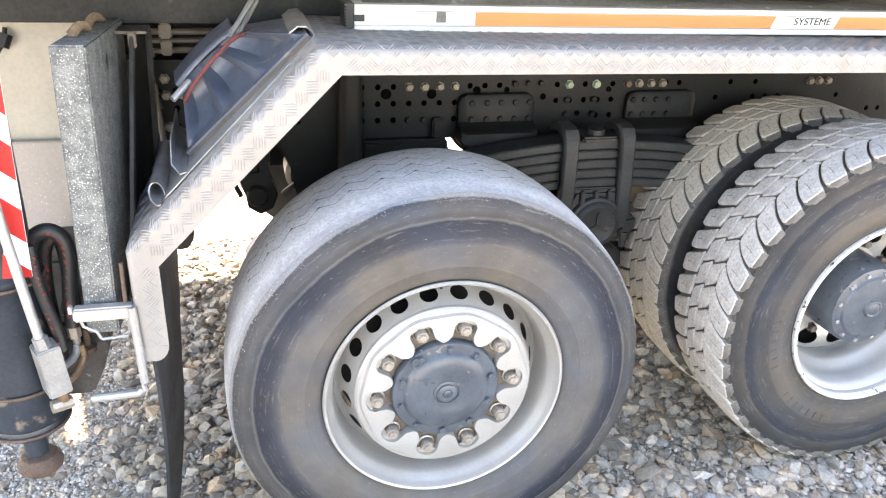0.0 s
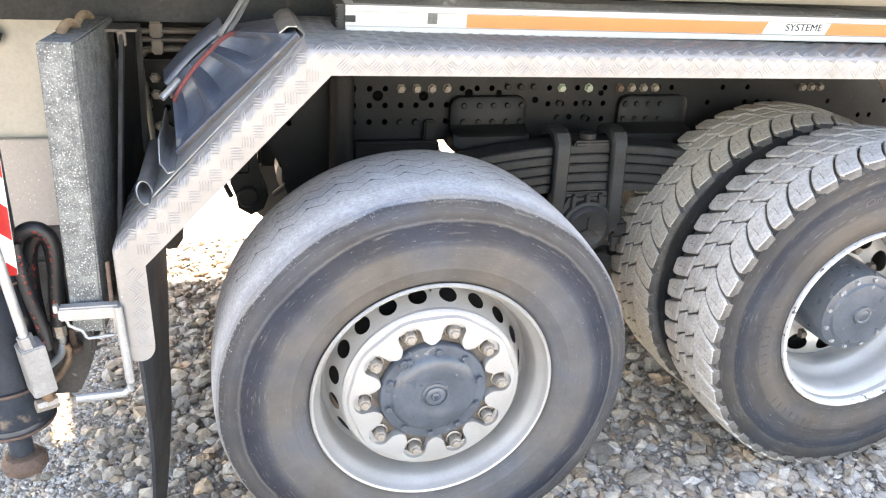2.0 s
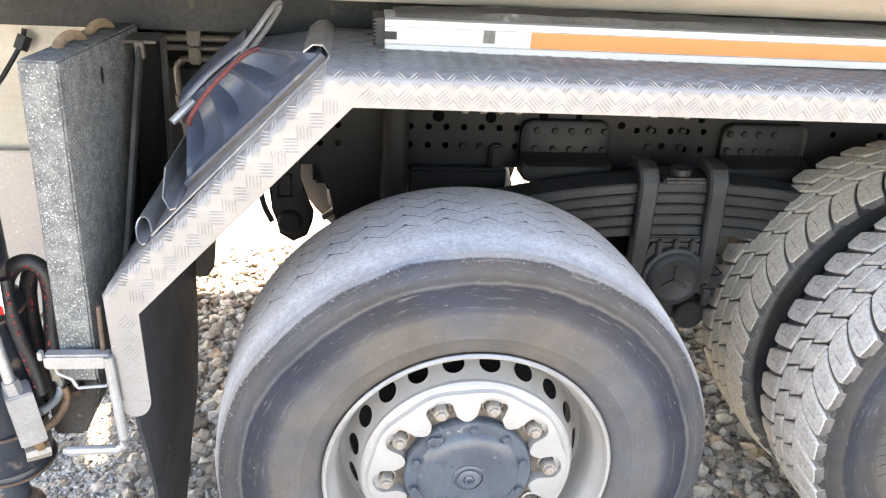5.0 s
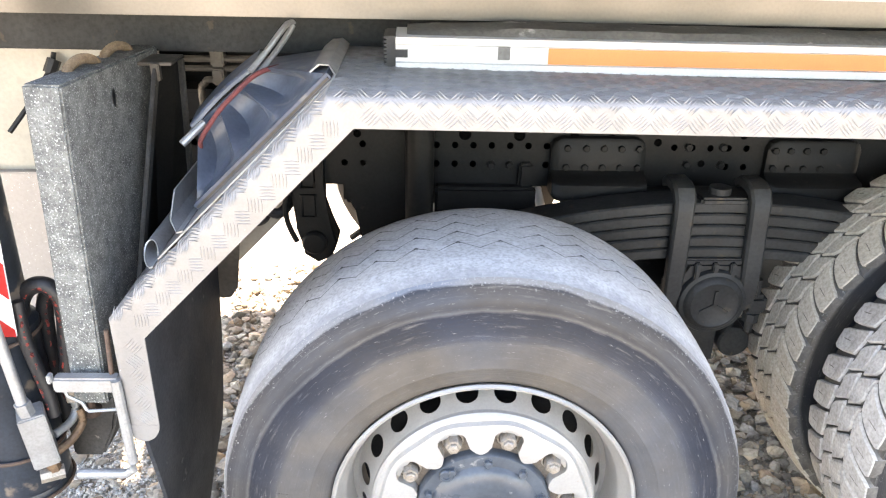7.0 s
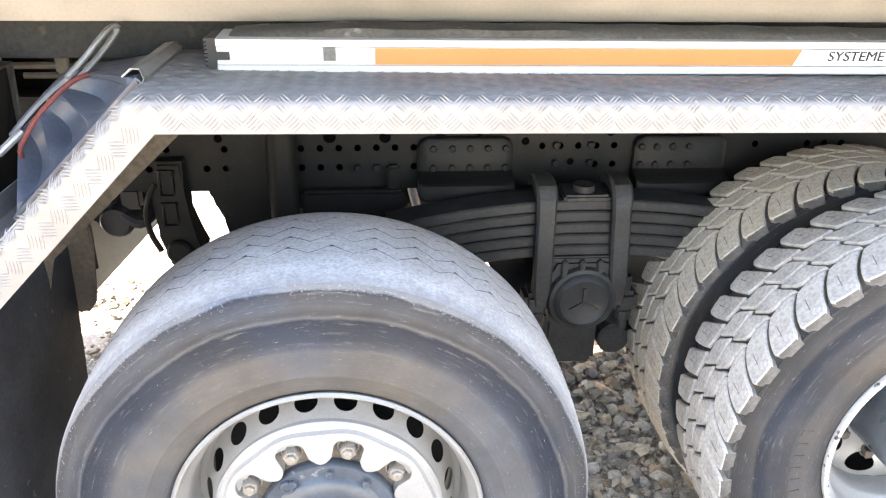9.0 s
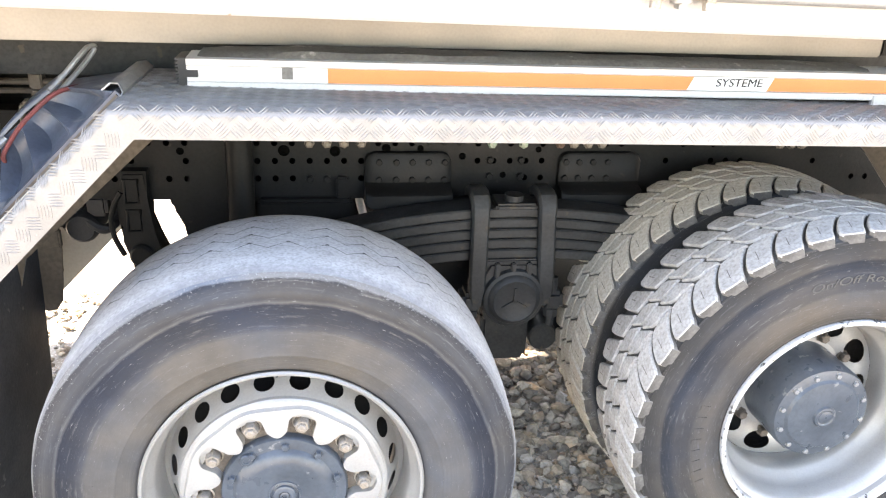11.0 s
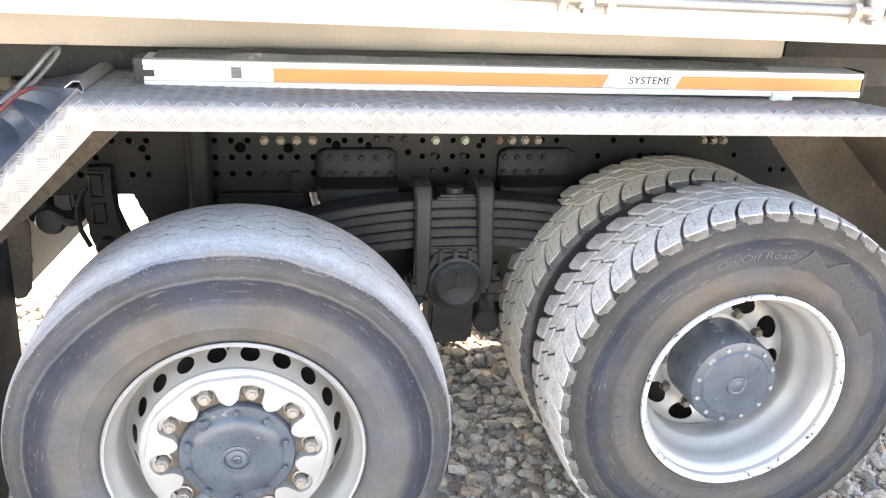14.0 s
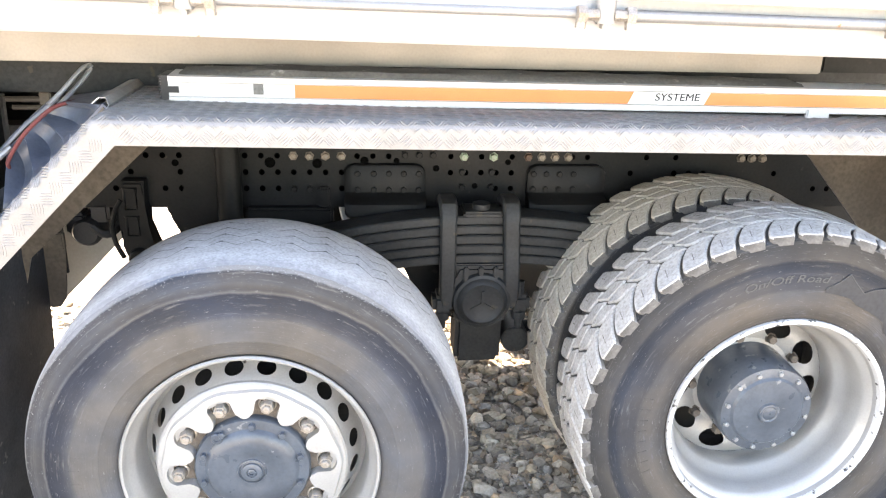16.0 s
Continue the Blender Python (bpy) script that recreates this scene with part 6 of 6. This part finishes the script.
for k in range(5):
    bm = bmesh.new()
    z = 0.0 + 0.13 * k
    vs = [(-0.034, -0.0015, z), (0.034, -0.0015, max(0.0, z - 0.055)), (0.034, -0.0015, z + 0.015), (-0.034, -0.0015, z + 0.07)]
    bm.faces.new([bm.verts.new(v) for v in vs])
    bmesh.ops.solidify(bm, geom=bm.faces[:], thickness=0.001)
    bmesh.ops.transform(bm, matrix=Matrix.Translation((-0.908, 2.085, 0.85)) @ Matrix.Rotation(radians(0.5), 4, "Y") @ Matrix.Rotation(radians(-4), 4, "X"), verts=bm.verts[:])
    part("stripe", bm, REDPAINT, marker, "red stripe", smooth=False)
VM = Matrix.Translation((-0.864, 2.06, 0.637)) @ Matrix.Rotation(radians(28), 4, "Z") @ Matrix.Rotation(radians(-5), 4, "Y")
block = part("valve_block", box(bmesh.new(), -0.024, 0.024, -0.02, 0.035, -0.06, 0.06, 0.003, VM), ZINC, jack, "bright steel valve block")
bm = bmesh.new()
rod(bm, [VM @ Vector((-0.004, 0.0, 0.058)), VM @ Vector((-0.006, 0.0, 0.088))], 0.0155, 6)
part("union_nut", bm, ZINC, block)
bm = bmesh.new()
rod(bm, [VM @ Vector((-0.006, 0, 0.085)), (-0.893, 2.06, 0.86), (-0.918, 2.06, 1.11), (-0.94, 2.06, 1.40)], 0.0105, 12)
part("pipe", bm, ZINC, block, "grey painted steel pipe")
bm = bmesh.new()
rod(bm, [VM @ Vector((0.006, 0.01, -0.058)), VM @ Vector((0.007, 0.012, -0.092))], 0.013, 6)
part("brass_nut", bm, BRASS, block)
bm = bmesh.new()
rod(bm, [VM @ Vector((-0.022, 0.012, -0.098)), VM @ Vector((0.022, 0.012, -0.104))], 0.015, 8)
part("fitting", bm, NUT, block)
for k, pts in enumerate(([(-0.829, 2.150, 0.672), (-0.828, 2.150, 0.640), (-0.834, 2.130, 0.622), (-0.852, 2.095, 0.618)], [(-0.822, 2.150, 0.640), (-0.818, 2.145, 0.610), (-0.832, 2.115, 0.588), (-0.850, 2.085, 0.582)])):
    part("elbow_fitting", rod(bmesh.new(), smooth_line(pts, 4), 0.0085, 10), BRASS if k else ZINC, block)
part("hose_nut", rod(bmesh.new(), [(-0.831, 2.152, 0.690), (-0.829, 2.150, 0.662)], 0.0145, 6), NUT, block)
hoses = (
    ([(-0.905, 2.190, 0.560), (-0.914, 2.165, 0.747), (-0.908, 2.160, 0.829), (-0.893, 2.160, 0.885), (-0.870, 2.160, 0.914), (-0.842, 2.160, 0.919), (-0.820, 2.160, 0.895), (-0.817, 2.160, 0.850), (-0.826, 2.158, 0.767), (-0.831, 2.152, 0.690)], 0.0165),
    ([(-0.880, 2.215, 0.560), (-0.884, 2.210, 0.760), (-0.872, 2.205, 0.860), (-0.846, 2.205, 0.885), (-0.832, 2.205, 0.840), (-0.836, 2.210, 0.620)], 0.0165),
    ([(-0.880, 2.120, 0.905), (-0.876, 2.112, 0.840), (-0.866, 2.110, 0.775), (-0.853, 2.108, 0.710), (-0.846, 2.100, 0.660)], 0.013),
)
rng = random.Random(8)
for pts, r in hoses:
    hose = tagged(part("hydraulic_hose", rod(bmesh.new(), smooth_line(pts, 8), r, 12), HOSE), "thick black hydraulic hose with red print", "hose", "hydraulic hoses by the jack")
    pp = smooth_line(pts, 24)
    i = 8
    while i < len(pp) - 12:
        n_ = rng.choice((2, 3, 5))
        side_x = 0.55 if i < len(pp) / 2 else -0.25
        d = Vector((side_x, -math.sqrt(1 - side_x ** 2), 0)) * (r - 0.0008)
        part("red_print", rod(bmesh.new(), [p + d + Vector((rng.uniform(-0.002, 0.002), 0, 0)) for p in pp[i:i + n_]], rng.choice((0.0016, 0.0022, 0.003)), 5), REDHOSE, hose)
        i += n_ + rng.choice((1, 2, 4))

# ---- sidewall marks of the outer twin tyre, and its tread blocks: the many small pieces last ----
BLOCKS = {}
outer_tyre = twin_tyre(2.040, BLOCKS, False, RX, RZ, 0.994)
twin_tyre(2.375, BLOCKS, True, RX - 0.026, RZ - 0.007, 0.976)
arc_bars(RX, RZ, 2.0393, 0.352, [168 + 5.0 * k for k in range(8)] + [222 + 5.0 * k for k in range(7)], 0.014, 0.024, "raised_mark", SIDE_TWIN, outer_tyre)
PANEL = mat("smooth_dark_rubber", (0.022, 0.024, 0.028), 0.6, 0, (0.024, 0.025, 0.028), 8, 0.5, 120, 0.05)
bm = bmesh.new()
PEAKS = ((82, 0.372), (78, 0.392), (75, 0.418), (71, 0.398), (67, 0.386), (64, 0.404), (60, 0.422), (56, 0.402), (52, 0.384), (48, 0.398), (43, 0.418), (38, 0.404), (33, 0.396), (28, 0.40))
ring_a, ring_b = [], []
for deg, top_r in PEAKS:
    low_r = 0.362 if deg > 70 else 0.352 if deg > 50 else 0.335
    for ring, r in ((ring_a, top_r), (ring_b, low_r)):
        ring.append(bm.verts.new((RX + r * math.cos(radians(deg)), 2.0394 - 0.0006 + 0.06 * max(0.0, r - 0.40), RZ + r * math.sin(radians(deg)))))
for k in range(len(PEAKS) - 1):
    bm.faces.new((ring_a[k], ring_a[k + 1], ring_b[k + 1], ring_b[k]))
PALE_RUBBER = mat("scuffed_rubber", (0.072, 0.07, 0.068), 0.7, 0, (0.075, 0.073, 0.07), 60, 0.5, 200, 0.2)
ridge = [v.co + Vector((0, 0.0004, 0)) for v in ring_a]
part("raised_panel", bm, PANEL, outer_tyre, "smooth dark mountain-shaped panel")
part("panel_edge", rod(bmesh.new(), ridge, 0.0014, 5), PALE_RUBBER, outer_tyre, "pale worn edge of the panel")
txt = bpy.data.curves.new("lettering", "FONT")
txt.body, txt.size, txt.extrude, txt.shear = "On/Off Road", 1.0, 0.015, 0.2
tob = bpy.data.objects.new("lettering", txt)
me = bpy.data.meshes.new_from_object(tob)
bpy.data.objects.remove(tob)
for v in me.vertices:
    v.co *= 0.027
    ang, rad = radians(112.5) - 1.5 * v.co.x / 0.40, 0.386 + v.co.y
    v.co = Vector((RX + rad * math.cos(ang), 2.0410 - 0.0005 + 0.06 * max(0, rad - 0.40) + v.co.z, RZ + rad * math.sin(ang)))
hang("lettering", me, PALE_RUBBER, outer_tyre, "pale scuffed raised lettering", smooth=False)
